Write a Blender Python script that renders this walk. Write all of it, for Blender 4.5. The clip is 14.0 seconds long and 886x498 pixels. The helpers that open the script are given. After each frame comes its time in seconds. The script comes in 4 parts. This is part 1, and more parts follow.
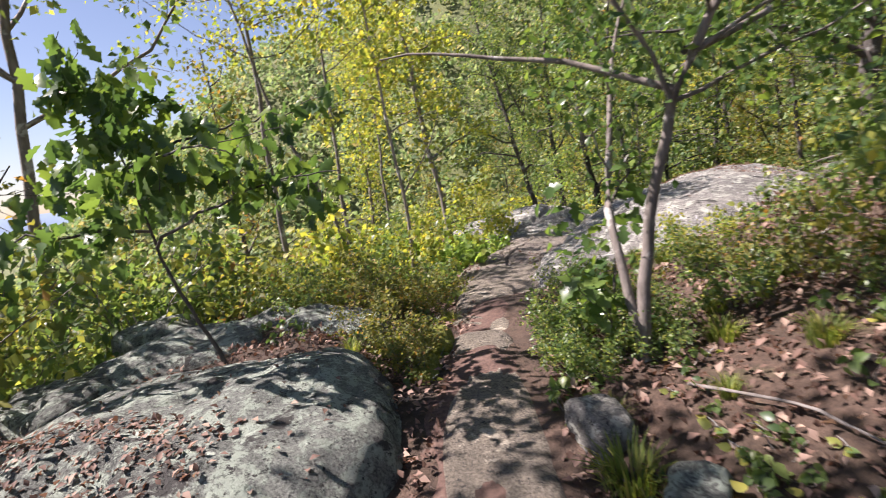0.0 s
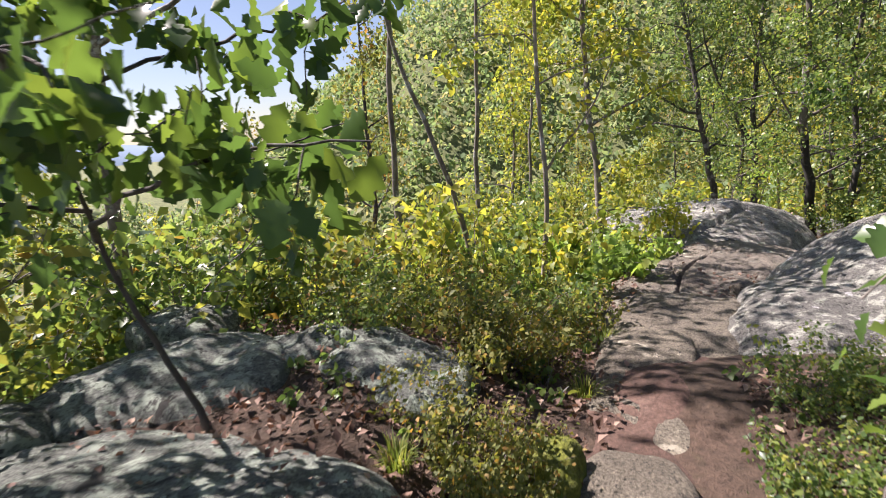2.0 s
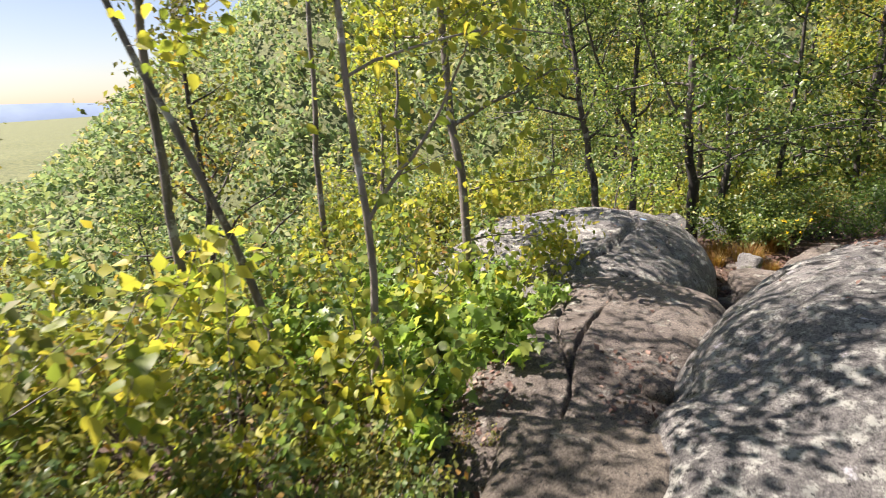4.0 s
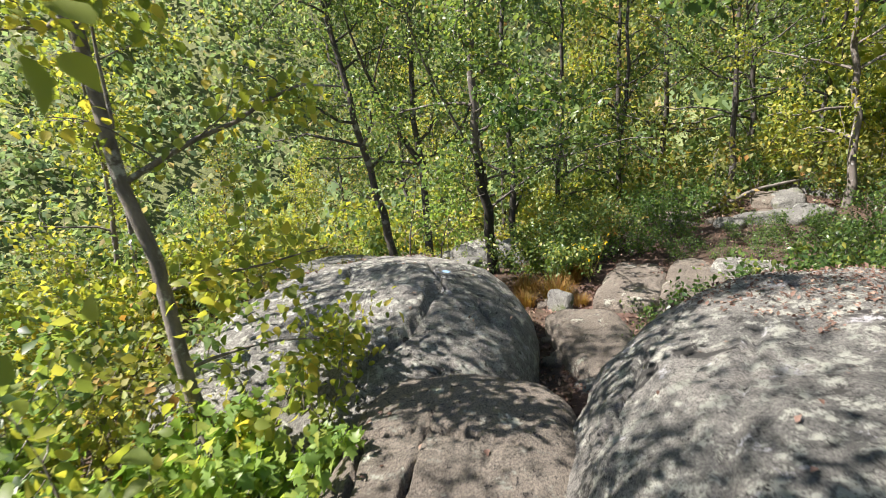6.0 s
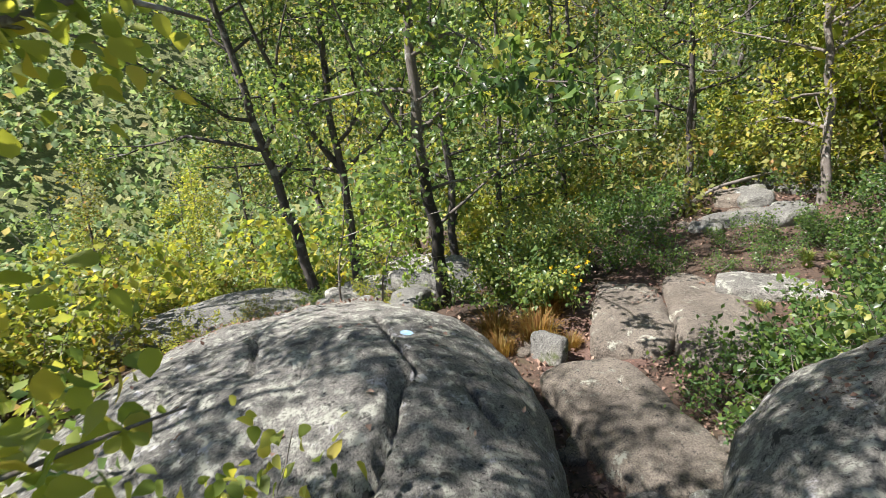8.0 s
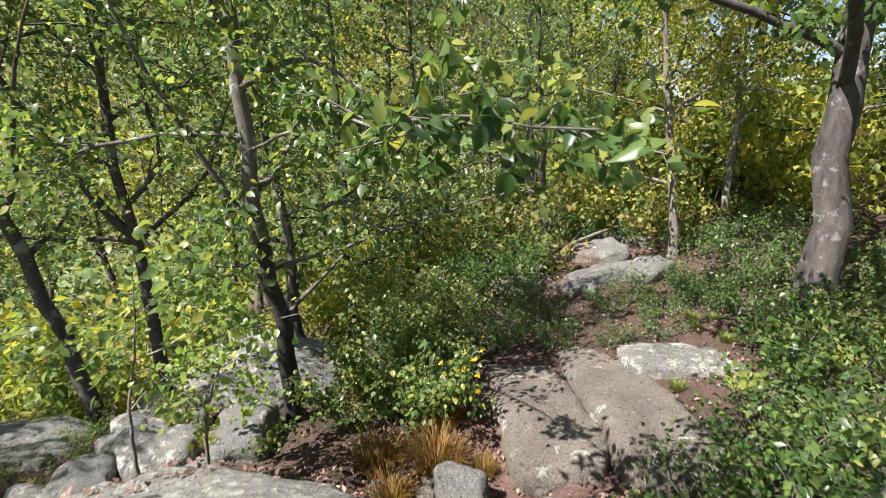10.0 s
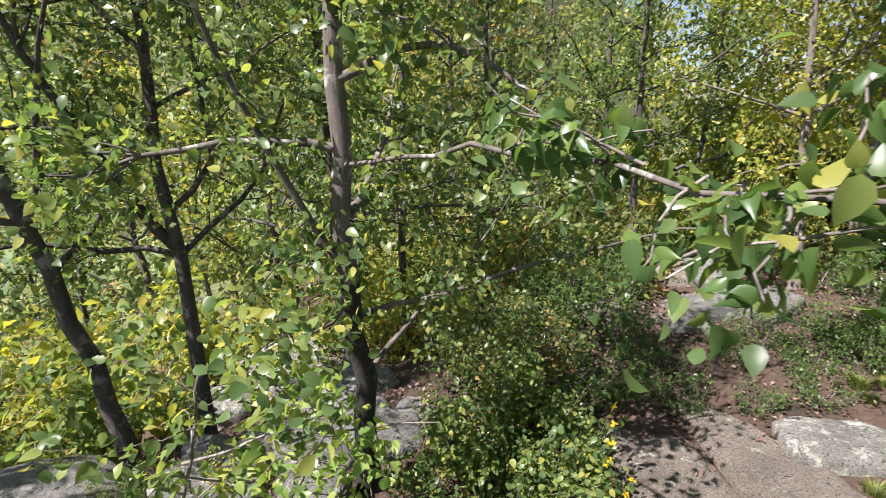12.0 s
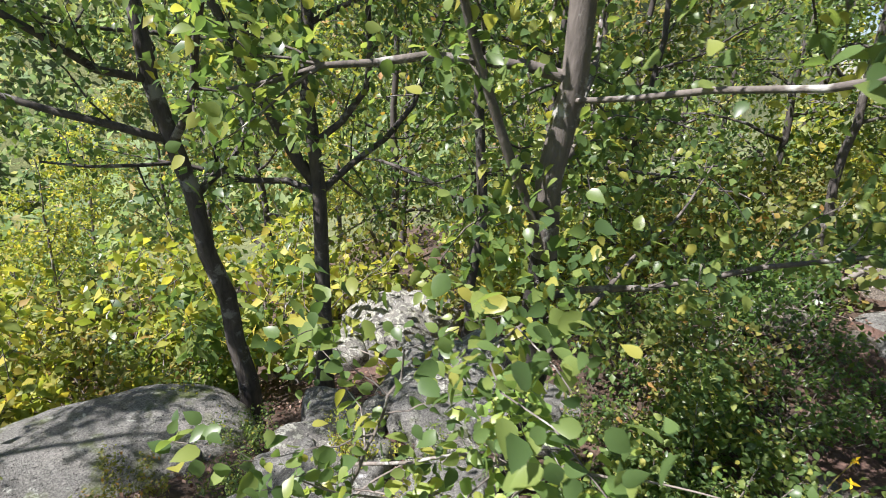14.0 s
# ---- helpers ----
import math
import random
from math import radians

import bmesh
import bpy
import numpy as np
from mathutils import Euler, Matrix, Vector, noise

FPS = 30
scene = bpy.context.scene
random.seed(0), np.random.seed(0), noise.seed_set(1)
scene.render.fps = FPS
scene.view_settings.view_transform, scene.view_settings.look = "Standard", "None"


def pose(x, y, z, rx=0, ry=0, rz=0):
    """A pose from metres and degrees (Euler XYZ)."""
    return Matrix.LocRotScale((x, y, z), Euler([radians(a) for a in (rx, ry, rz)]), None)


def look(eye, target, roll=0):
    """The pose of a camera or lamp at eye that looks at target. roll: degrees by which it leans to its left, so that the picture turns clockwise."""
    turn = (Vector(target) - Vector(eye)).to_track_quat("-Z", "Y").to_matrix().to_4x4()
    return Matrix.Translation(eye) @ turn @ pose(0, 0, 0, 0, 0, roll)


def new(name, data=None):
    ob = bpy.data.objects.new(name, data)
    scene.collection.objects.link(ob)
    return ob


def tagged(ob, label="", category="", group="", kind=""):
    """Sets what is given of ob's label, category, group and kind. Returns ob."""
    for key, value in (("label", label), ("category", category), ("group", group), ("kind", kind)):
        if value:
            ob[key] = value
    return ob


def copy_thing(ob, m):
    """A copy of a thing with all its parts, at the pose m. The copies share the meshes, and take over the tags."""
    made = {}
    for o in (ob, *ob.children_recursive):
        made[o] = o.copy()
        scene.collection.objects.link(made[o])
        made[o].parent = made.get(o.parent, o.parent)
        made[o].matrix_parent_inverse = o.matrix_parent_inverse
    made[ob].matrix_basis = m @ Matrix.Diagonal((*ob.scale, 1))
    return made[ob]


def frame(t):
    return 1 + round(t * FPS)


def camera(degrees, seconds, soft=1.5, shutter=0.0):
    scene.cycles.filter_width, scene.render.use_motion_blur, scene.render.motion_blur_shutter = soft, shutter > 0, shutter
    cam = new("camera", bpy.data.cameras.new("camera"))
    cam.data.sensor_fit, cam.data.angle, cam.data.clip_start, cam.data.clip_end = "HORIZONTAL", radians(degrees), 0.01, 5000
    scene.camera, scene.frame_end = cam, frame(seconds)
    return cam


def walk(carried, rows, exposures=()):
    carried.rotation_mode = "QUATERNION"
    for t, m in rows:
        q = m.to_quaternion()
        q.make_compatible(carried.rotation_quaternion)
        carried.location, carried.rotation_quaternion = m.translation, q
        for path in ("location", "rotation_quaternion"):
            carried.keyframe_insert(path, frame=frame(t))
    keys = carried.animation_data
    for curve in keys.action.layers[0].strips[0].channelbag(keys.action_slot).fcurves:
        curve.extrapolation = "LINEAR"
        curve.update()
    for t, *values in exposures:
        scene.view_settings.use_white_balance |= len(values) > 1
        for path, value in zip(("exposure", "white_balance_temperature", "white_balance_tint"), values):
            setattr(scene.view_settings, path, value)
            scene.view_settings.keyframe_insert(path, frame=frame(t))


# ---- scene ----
cam = camera(82.0, 14.0, soft=0.9, shutter=0.3)
PATH = [
    (0, (0.36, -3.974, 1.284), (0.048, -2.037, 0.898), -10.3),
    (0.5, (0.246, -3.591, 1.297), (-0.306, -1.721, 0.849), -8.5),
    (1, (0.23, -3.191, 1.311), (-0.524, -1.403, 0.828), -7.1),
    (1.5, (0.163, -2.77, 1.296), (-0.666, -1.015, 0.816), -6.1),
    (2, (0.094, -2.369, 1.277), (-0.742, -0.611, 0.815), -5.4),
    (2.2, (0.056, -2.202, 1.265), (-0.728, -0.418, 0.813), -5.0),
    (4.3, (0.0, 0.0, 1.5), (-0.316, 1.876, 0.883), -4.1),
    (4.5, (-0.0, 0.201, 1.47), (-0.22, 2.094, 0.865), -4.5),
    (5, (0.064, 0.697, 1.497), (0.084, 2.607, 0.906), -5.0),
    (5.5, (0.202, 1.078, 1.516), (0.409, 2.979, 0.93), -4.8),
    (6, (0.241, 1.533, 1.476), (0.575, 3.415, 0.888), -4.2),
    (6.5, (0.374, 2.029, 1.466), (0.748, 3.902, 0.873), -3.9),
    (7, (0.384, 2.476, 1.411), (0.815, 4.335, 0.812), -4.0),
    (7.5, (0.252, 2.953, 1.329), (0.781, 4.783, 0.719), -4.4),
    (8, (0.299, 3.323, 1.294), (0.959, 5.112, 0.691), -4.5),
    (8.5, (0.293, 3.603, 1.228), (1.111, 5.332, 0.645), -4.2),
    (9, (0.353, 3.863, 1.214), (1.329, 5.523, 0.672), -3.9),
    (9.2, (0.418, 3.989, 1.205), (1.467, 5.613, 0.691), -3.7),
    (11.3, (0.801, 5.872, 1.489), (2.167, 7.255, 1.021), -0.8),
    (11.5, (0.79, 5.933, 1.484), (2.111, 7.357, 1.006), -0.7),
    (12, (0.77, 6.046, 1.474), (1.958, 7.566, 0.945), -0.4),
    (12.5, (0.774, 6.174, 1.443), (1.851, 7.754, 0.857), 0.1),
    (13, (0.736, 6.369, 1.362), (1.721, 7.98, 0.703), 0.8),
    (13.5, (0.689, 6.664, 1.324), (1.606, 8.312, 0.657), 2.1),
    (14, (0.647, 6.929, 1.313), (1.52, 8.587, 0.613), 3.7),
]
walk(cam, [(t, look(eye, target, roll)) for t, eye, target, roll in PATH], [(0, 1.42, 6500, 29), (2.2, 1.4, 6500, 27), (4.3, 1.46, 6650, 24), (5.5, 1.42, 6550, 18), (9.2, 1.43, 6300, 16), (11.3, 1.42, 6300, 23), (14, 1.42, 6150, 19)])

# ---- world, sun ----
SUN_AZ, SUN_EL = 86.0, 54.0          # degrees left of +y, degrees above the horizon
world = bpy.data.worlds.new("sky")
scene.world = world
world.use_nodes = True
wn = world.node_tree
sky = wn.nodes.new("ShaderNodeTexSky")
sky.sky_type, sky.sun_disc = "NISHITA", False
sky.sun_elevation, sky.sun_rotation = radians(SUN_EL), radians(-SUN_AZ)
sky.air_density, sky.dust_density = 1.0, 0.6
wn.nodes["Background"].inputs[1].default_value = 0.05
wn.links.new(sky.outputs[0], wn.nodes["Background"].inputs[0])
sun = new("sun", bpy.data.lights.new("sun", "SUN"))
sun.data.energy, sun.data.angle, sun.data.color = 5.0, radians(0.53), (1.0, 0.955, 0.88)
sun.matrix_world = look((0, 0, 40), (40 * math.sin(radians(SUN_AZ)), -40 * math.cos(radians(SUN_AZ)), 40 - 40 * math.tan(radians(SUN_EL))))


# ---- materials ----
def material(name, rough=0.8):
    m = bpy.data.materials.new(name)
    m.use_nodes = True
    b = m.node_tree.nodes["Principled BSDF"]
    b.inputs["Roughness"].default_value = rough
    return m, m.node_tree, b


def node(tree, kind, **sets):
    n = tree.nodes.new(kind)
    for k, v in sets.items():
        n.inputs[k.replace("_", " ")].default_value = v
    return n


def ramp(tree, fac, stops):
    r = tree.nodes.new("ShaderNodeValToRGB")
    els = r.color_ramp.elements
    while len(els) < len(stops):
        els.new(0.5)
    for e, (p, c) in zip(els, stops):
        e.position, e.color = p, (*c, 1)
    tree.links.new(fac, r.inputs[0])
    return r.outputs[0]


def mixed(tree, fac, a, b):
    m = tree.nodes.new("ShaderNodeMix")
    m.data_type = "RGBA"
    for k, v in ((0, fac), (6, a), (7, b)):
        if isinstance(v, (tuple, float, int)):
            m.inputs[k].default_value = (*v, 1) if isinstance(v, tuple) else v
        else:
            tree.links.new(v, m.inputs[k])
    return m.outputs[2]


def noise_of(tree, scale, detail=6.0, rough=0.6, distort=0.0, stretch=None):
    co = tree.nodes.new("ShaderNodeTexCoord")
    src = co.outputs["Object"]
    if stretch:
        mp = node(tree, "ShaderNodeMapping")
        mp.inputs["Scale"].default_value = stretch
        tree.links.new(src, mp.inputs["Vector"])
        src = mp.outputs[0]
    n = node(tree, "ShaderNodeTexNoise", Scale=scale, Detail=detail, Roughness=rough, Distortion=distort)
    tree.links.new(src, n.inputs["Vector"])
    return n.outputs["Fac"]


def bump(tree, bsdf, height, strength, distance):
    b = node(tree, "ShaderNodeBump", Strength=strength, Distance=distance)
    tree.links.new(height, b.inputs["Height"])
    tree.links.new(b.outputs[0], bsdf.inputs["Normal"])


def stone_material(name, dark, mid, light, lichen, lichen_from=0.55, spots=0.62, moss=None):
    """Weathered rock: broad tones, crystal grain, crusts of pale lichen with black specks, dark stains and thin dark seams."""
    m, t, b = material(name, 0.9)
    big = noise_of(t, 1.1, 5, 0.55, 0.4)
    grain = noise_of(t, 75, 4, 0.85)
    speck = noise_of(t, 9, 9, 0.78)
    base = ramp(t, big, [(0.3, dark), (0.5, mid), (0.7, light)])
    fine = ramp(t, grain, [(0.38, (0.4, 0.4, 0.39)), (0.5, (0.95, 0.95, 0.93)), (0.64, (1.5, 1.48, 1.42))])
    mul = t.nodes.new("ShaderNodeMix")
    mul.data_type, mul.blend_type = "RGBA", "MULTIPLY"
    mul.inputs[0].default_value = 1.0
    t.links.new(base, mul.inputs[6])
    t.links.new(fine, mul.inputs[7])
    col = mul.outputs[2]
    lich = ramp(t, speck, [(lichen_from, (0, 0, 0)), (lichen_from + 0.05, (1, 1, 1))])
    crust = mixed(t, ramp(t, noise_of(t, 38, 5, 0.8), [(0.4, (1, 1, 1)), (0.45, (0, 0, 0))]), lichen, tuple(0.4 * v for v in lichen))
    col = mixed(t, lich, col, crust)
    bright = ramp(t, noise_of(t, 4.2, 9, 0.75, 0.3), [(0.6, (0, 0, 0)), (0.64, (1, 1, 1))])
    col = mixed(t, bright, col, tuple(min(0.62, 1.45 * v) for v in lichen))
    spot = ramp(t, noise_of(t, 3.3, 8, 0.72, 0.6), [(spots, (0, 0, 0)), (spots + 0.03, (1, 1, 1))])
    col = mixed(t, spot, col, (0.06, 0.058, 0.05))
    dots = ramp(t, noise_of(t, 24, 6, 0.8), [(0.38, (1, 1, 1)), (0.42, (0, 0, 0))])
    col = mixed(t, dots, col, (0.035, 0.034, 0.03))
    if moss:
        mm = ramp(t, noise_of(t, 2.0, 5, 0.7), [(0.55, (0, 0, 0)), (0.66, (1, 1, 1))])
        col = mixed(t, mm, col, moss)
    t.links.new(col, b.inputs["Base Color"])
    rough_up = t.nodes.new("ShaderNodeMath")
    rough_up.operation = "MULTIPLY_ADD"
    rough_up.inputs[1].default_value = 0.35
    t.links.new(grain, rough_up.inputs[0])
    t.links.new(speck, rough_up.inputs[2])
    bump(t, b, rough_up.outputs[0], 1.0, 0.06)
    return m


def leaf_material(name, stops, rough=0.45, through_amount=0.42, warm=(1.0, 1.0, 0.55)):
    m, t, b = material(name, rough)
    g = t.nodes.new("ShaderNodeNewGeometry")
    col = ramp(t, g.outputs["Random Per Island"], stops)
    t.links.new(col, b.inputs["Base Color"])
    b.inputs["Specular IOR Level"].default_value = 0.35
    tr = t.nodes.new("ShaderNodeBsdfTranslucent")
    mul = t.nodes.new("ShaderNodeMix")
    mul.data_type, mul.blend_type = "RGBA", "MULTIPLY"
    mul.inputs[0].default_value = 1.0
    t.links.new(col, mul.inputs[6])
    mul.inputs[7].default_value = (*[2.1 * v for v in warm], 1)
    t.links.new(mul.outputs[2], tr.inputs["Color"])
    mx = t.nodes.new("ShaderNodeMixShader")
    mx.inputs[0].default_value = through_amount
    t.links.new(b.outputs[0], mx.inputs[1])
    t.links.new(tr.outputs[0], mx.inputs[2])
    t.links.new(mx.outputs[0], t.nodes["Material Output"].inputs[0])
    return m


def bark_material(name, dark, light, patch):
    m, t, b = material(name, 0.9)
    n = noise_of(t, 14, 6, 0.7, 0.5, (1, 1, 0.25))
    col = ramp(t, n, [(0.3, dark), (0.65, light)])
    p = ramp(t, noise_of(t, 5, 5, 0.7), [(0.56, (0, 0, 0)), (0.63, (1, 1, 1))])
    t.links.new(mixed(t, p, col, patch), b.inputs["Base Color"])
    bump(t, b, n, 0.6, 0.02)
    return m


def soil_material(name, stops, scale, grain=30, depth=0.03):
    m, t, b = material(name, 0.95)
    a = noise_of(t, scale, 7, 0.65, 0.5)
    f = noise_of(t, grain, 5, 0.75)
    mul = t.nodes.new("ShaderNodeMix")
    mul.data_type, mul.blend_type = "RGBA", "MULTIPLY"
    mul.inputs[0].default_value = 1.0
    t.links.new(ramp(t, a, stops), mul.inputs[6])
    t.links.new(ramp(t, f, [(0.3, (0.45, 0.42, 0.4)), (0.65, (1.2, 1.15, 1.1))]), mul.inputs[7])
    t.links.new(mul.outputs[2], b.inputs["Base Color"])
    bump(t, b, f, 0.9, depth)
    return m


ROCK = stone_material("lichened_granite", (0.138, 0.138, 0.125), (0.250, 0.244, 0.220), (0.358, 0.339, 0.304), (0.501, 0.513, 0.429), 0.515, 0.6)
ROCK_TAN = stone_material("worn_tan_rock", (0.143, 0.120, 0.095), (0.234, 0.203, 0.165), (0.315, 0.277, 0.224), (0.346, 0.354, 0.287), 0.58, 0.66)
ROCK_GREEN = stone_material("green_lichened_rock", (0.105, 0.115, 0.101), (0.185, 0.202, 0.176), (0.255, 0.273, 0.238), (0.378, 0.440, 0.352), 0.49, 0.58)
ROCK_DARK = stone_material("shaded_mossy_rock", (0.14, 0.14, 0.13), (0.24, 0.24, 0.22), (0.34, 0.33, 0.30), (0.36, 0.38, 0.33), 0.58, 0.64, (0.10, 0.13, 0.03))
SLAB = stone_material("worn_path_slab", (0.149, 0.127, 0.098), (0.230, 0.201, 0.155), (0.322, 0.282, 0.213), (0.380, 0.345, 0.265), 0.6, 0.7)
PAINT, _pt, _pb = material("faded_blue_paint", 0.8)
_pt.links.new(ramp(_pt, noise_of(_pt, 30, 5, 0.7), [(0.4, (0.35, 0.48, 0.6)), (0.6, (0.22, 0.42, 0.66))]), _pb.inputs["Base Color"])
GROUND = soil_material("leaf_littered_earth", [(0.28, (0.032, 0.024, 0.016)), (0.45, (0.080, 0.056, 0.038)), (0.58, (0.116, 0.078, 0.056)), (0.72, (0.068, 0.068, 0.028))], 1.3, 26, 0.05)
FAR_GROUND = soil_material("forest_floor", [(0.3, (0.076, 0.104, 0.038)), (0.6, (0.171, 0.199, 0.076))], 0.3, 4, 0.2)
SOIL = soil_material("red_brown_trail_soil", [(0.3, (0.055, 0.038, 0.03)), (0.5, (0.13, 0.08, 0.062)), (0.7, (0.185, 0.125, 0.1))], 3.0, 45, 0.02)
MOSS = soil_material("green_moss", [(0.3, (0.08, 0.11, 0.015)), (0.6, (0.24, 0.27, 0.04))], 6, 70, 0.02)
BARK = bark_material("grey_bark", (0.07, 0.06, 0.05), (0.24, 0.21, 0.18), (0.40, 0.40, 0.36))
BARK_DARK = bark_material("dark_bark", (0.025, 0.022, 0.02), (0.10, 0.088, 0.075), (0.20, 0.20, 0.18))
BARK_BLACK = bark_material("black_lower_bark", (0.012, 0.011, 0.01), (0.04, 0.036, 0.03), (0.10, 0.10, 0.08))
BARK_MID = bark_material("grey_brown_bark", (0.045, 0.04, 0.034), (0.16, 0.14, 0.12), (0.32, 0.32, 0.29))
BARK_PALE = bark_material("pale_smooth_bark", (0.16, 0.13, 0.10), (0.36, 0.31, 0.26), (0.48, 0.46, 0.42))
DEADWOOD = bark_material("weathered_dead_wood", (0.096, 0.084, 0.072), (0.216, 0.198, 0.174), (0.180, 0.156, 0.120))
LEAF_GREEN = leaf_material("green_leaves", [(0.0, (0.057, 0.102, 0.038)), (0.5, (0.114, 0.178, 0.057)), (0.85, (0.198, 0.247, 0.068)), (1.0, (0.319, 0.304, 0.068))], 0.36)
LEAF_DARK = leaf_material("dark_green_leaves", [(0.0, (0.043, 0.085, 0.031)), (0.6, (0.079, 0.143, 0.040)), (1.0, (0.143, 0.205, 0.043))], 0.3, 0.38)
LEAF_YELLOW = leaf_material("yellow_green_leaves", [(0.0, (0.127, 0.177, 0.042)), (0.4, (0.220, 0.262, 0.051)), (0.75, (0.338, 0.338, 0.068)), (1.0, (0.422, 0.347, 0.068))], 0.5, 0.42, (1.0, 1.0, 0.5))
LEAF_BRIGHT = leaf_material("bright_green_leaves", [(0.0, (0.129, 0.215, 0.056)), (0.6, (0.205, 0.300, 0.073)), (1.0, (0.326, 0.360, 0.086))], 0.38, 0.42)
LEAF_OLIVE = leaf_material("olive_leaves", [(0.0, (0.074, 0.099, 0.031)), (0.5, (0.149, 0.167, 0.044)), (0.85, (0.234, 0.222, 0.055)), (1.0, (0.321, 0.173, 0.050))], 0.6, 0.35)
# far leaves: paler, greyer greens carry the aerial haze in their colour
LEAF_FAR = leaf_material("haze_paled_far_leaves", [(0.0, (0.112, 0.173, 0.078)), (0.55, (0.190, 0.259, 0.112)), (0.88, (0.276, 0.311, 0.121)), (1.0, (0.363, 0.276, 0.121))], 0.7, 0.38, (1.0, 1.0, 0.8))
LITTER = leaf_material("dry_fallen_leaves", [(0.0, (0.060, 0.034, 0.022)), (0.4, (0.136, 0.081, 0.058)), (0.75, (0.238, 0.153, 0.115)), (1.0, (0.357, 0.264, 0.196))], 0.7, 0.15, (1.0, 0.8, 0.6))
STRAW = leaf_material("rusty_dry_grass", [(0.0, (0.130, 0.065, 0.018)), (0.5, (0.216, 0.115, 0.029)), (1.0, (0.216, 0.180, 0.050))], 0.7, 0.3)
GRASS = leaf_material("green_grass", [(0.0, (0.078, 0.117, 0.026)), (0.6, (0.169, 0.221, 0.046)), (1.0, (0.312, 0.286, 0.078))], 0.6, 0.35)
PETAL = leaf_material("yellow_petals", [(0.0, (0.75, 0.5, 0.02)), (1.0, (0.8, 0.6, 0.03))], 0.6, 0.3)


# ---- geometry helpers ----
RNG = np.random.default_rng(7)


def mesh_np(name, verts, faces, mat, smooth=False):
    """A mesh from arrays; faces: one array of rows of the same length, or a list of such arrays."""
    faces = faces if isinstance(faces, list) else [faces]
    me = bpy.data.meshes.new(name)
    me.vertices.add(len(verts))
    me.vertices.foreach_set("co", np.ascontiguousarray(verts, np.float32).ravel())
    loops = np.concatenate([f.ravel() for f in faces]).astype(np.int32)
    sizes = np.concatenate([np.full(len(f), f.shape[1]) for f in faces])
    me.loops.add(len(loops))
    me.loops.foreach_set("vertex_index", loops)
    me.polygons.add(len(sizes))
    me.polygons.foreach_set("loop_start", np.r_[0, np.cumsum(sizes)[:-1]].astype(np.int32))
    me.update(calc_edges=True)
    if smooth:
        me.polygons.foreach_set("use_smooth", np.ones(len(sizes), bool))
    me.materials.append(mat)
    return me


def part(name, mesh, parent, label=""):
    ob = new(name, mesh)
    ob.parent = parent
    return tagged(ob, label)


def thing(name, at, label, category, group=""):
    ob = new(name)
    ob.location = at
    ob.empty_display_size = 0.2
    return tagged(ob, label, category, group)


def tubes(paths, sides=7):
    """Tapered round tubes: paths of (points, radii)."""
    vs, fs, n0 = [], [], 0
    for pts, rad in paths:
        pts = np.asarray(pts, float)
        tan = np.gradient(pts, axis=0)
        tan /= np.linalg.norm(tan, axis=1, keepdims=True) + 1e-9
        ref = np.where(np.abs(tan[:, 2:3]) > 0.9, [[1.0, 0, 0]], [[0, 0, 1.0]])
        u = np.cross(tan, ref)
        u /= np.linalg.norm(u, axis=1, keepdims=True)
        w = np.cross(tan, u)
        ang = np.arange(sides) * 2 * np.pi / sides
        ring = pts[:, None] + np.asarray(rad)[:, None, None] * (u[:, None] * np.cos(ang)[:, None] + w[:, None] * np.sin(ang)[:, None])
        vs.append(ring.reshape(-1, 3))
        k = len(pts)
        i = np.arange(k - 1)[:, None] * sides + np.arange(sides)[None]
        j = np.arange(k - 1)[:, None] * sides + (np.arange(sides)[None] + 1) % sides
        fs.append(np.stack([i, j, j + sides, i + sides], -1).reshape(-1, 4) + n0)
        n0 += k * sides
    return np.concatenate(vs), np.concatenate(fs)


def unit(v):
    return v / (np.linalg.norm(v, axis=-1, keepdims=True) + 1e-9)


OUTLINES = {   # half-outline of a leaf: (along, across); the other half mirrors it
    "plain": ([0.0, 0.45, 1.0], [0.0, 0.32, 0.0]),
    "oval": ([0.0, 0.12, 0.38, 0.7, 1.0], [0.0, 0.24, 0.36, 0.24, 0.0]),
    "pointed": ([0.0, 0.08, 0.22, 0.42, 0.66, 0.86, 1.12], [0.0, 0.14, 0.25, 0.29, 0.2, 0.08, 0.0]),
    "oak": ([0.0, 0.07, 0.15, 0.2, 0.26, 0.31, 0.36, 0.42, 0.49, 0.54, 0.6, 0.66, 0.73, 0.79, 0.86, 0.94, 1.0], [0.0, 0.05, 0.14, 0.21, 0.22, 0.17, 0.16, 0.26, 0.34, 0.32, 0.21, 0.2, 0.29, 0.27, 0.16, 0.09, 0.0]),
    "oak_far": ([0.0, 0.14, 0.24, 0.34, 0.48, 0.58, 0.72, 1.0], [0.0, 0.1, 0.24, 0.17, 0.34, 0.2, 0.26, 0.0]),
    "lobed": ([0.0, 0.1, 0.3, 0.36, 0.62, 0.66, 1.0], [0.0, 0.3, 0.5, 0.26, 0.42, 0.18, 0.0]),
}


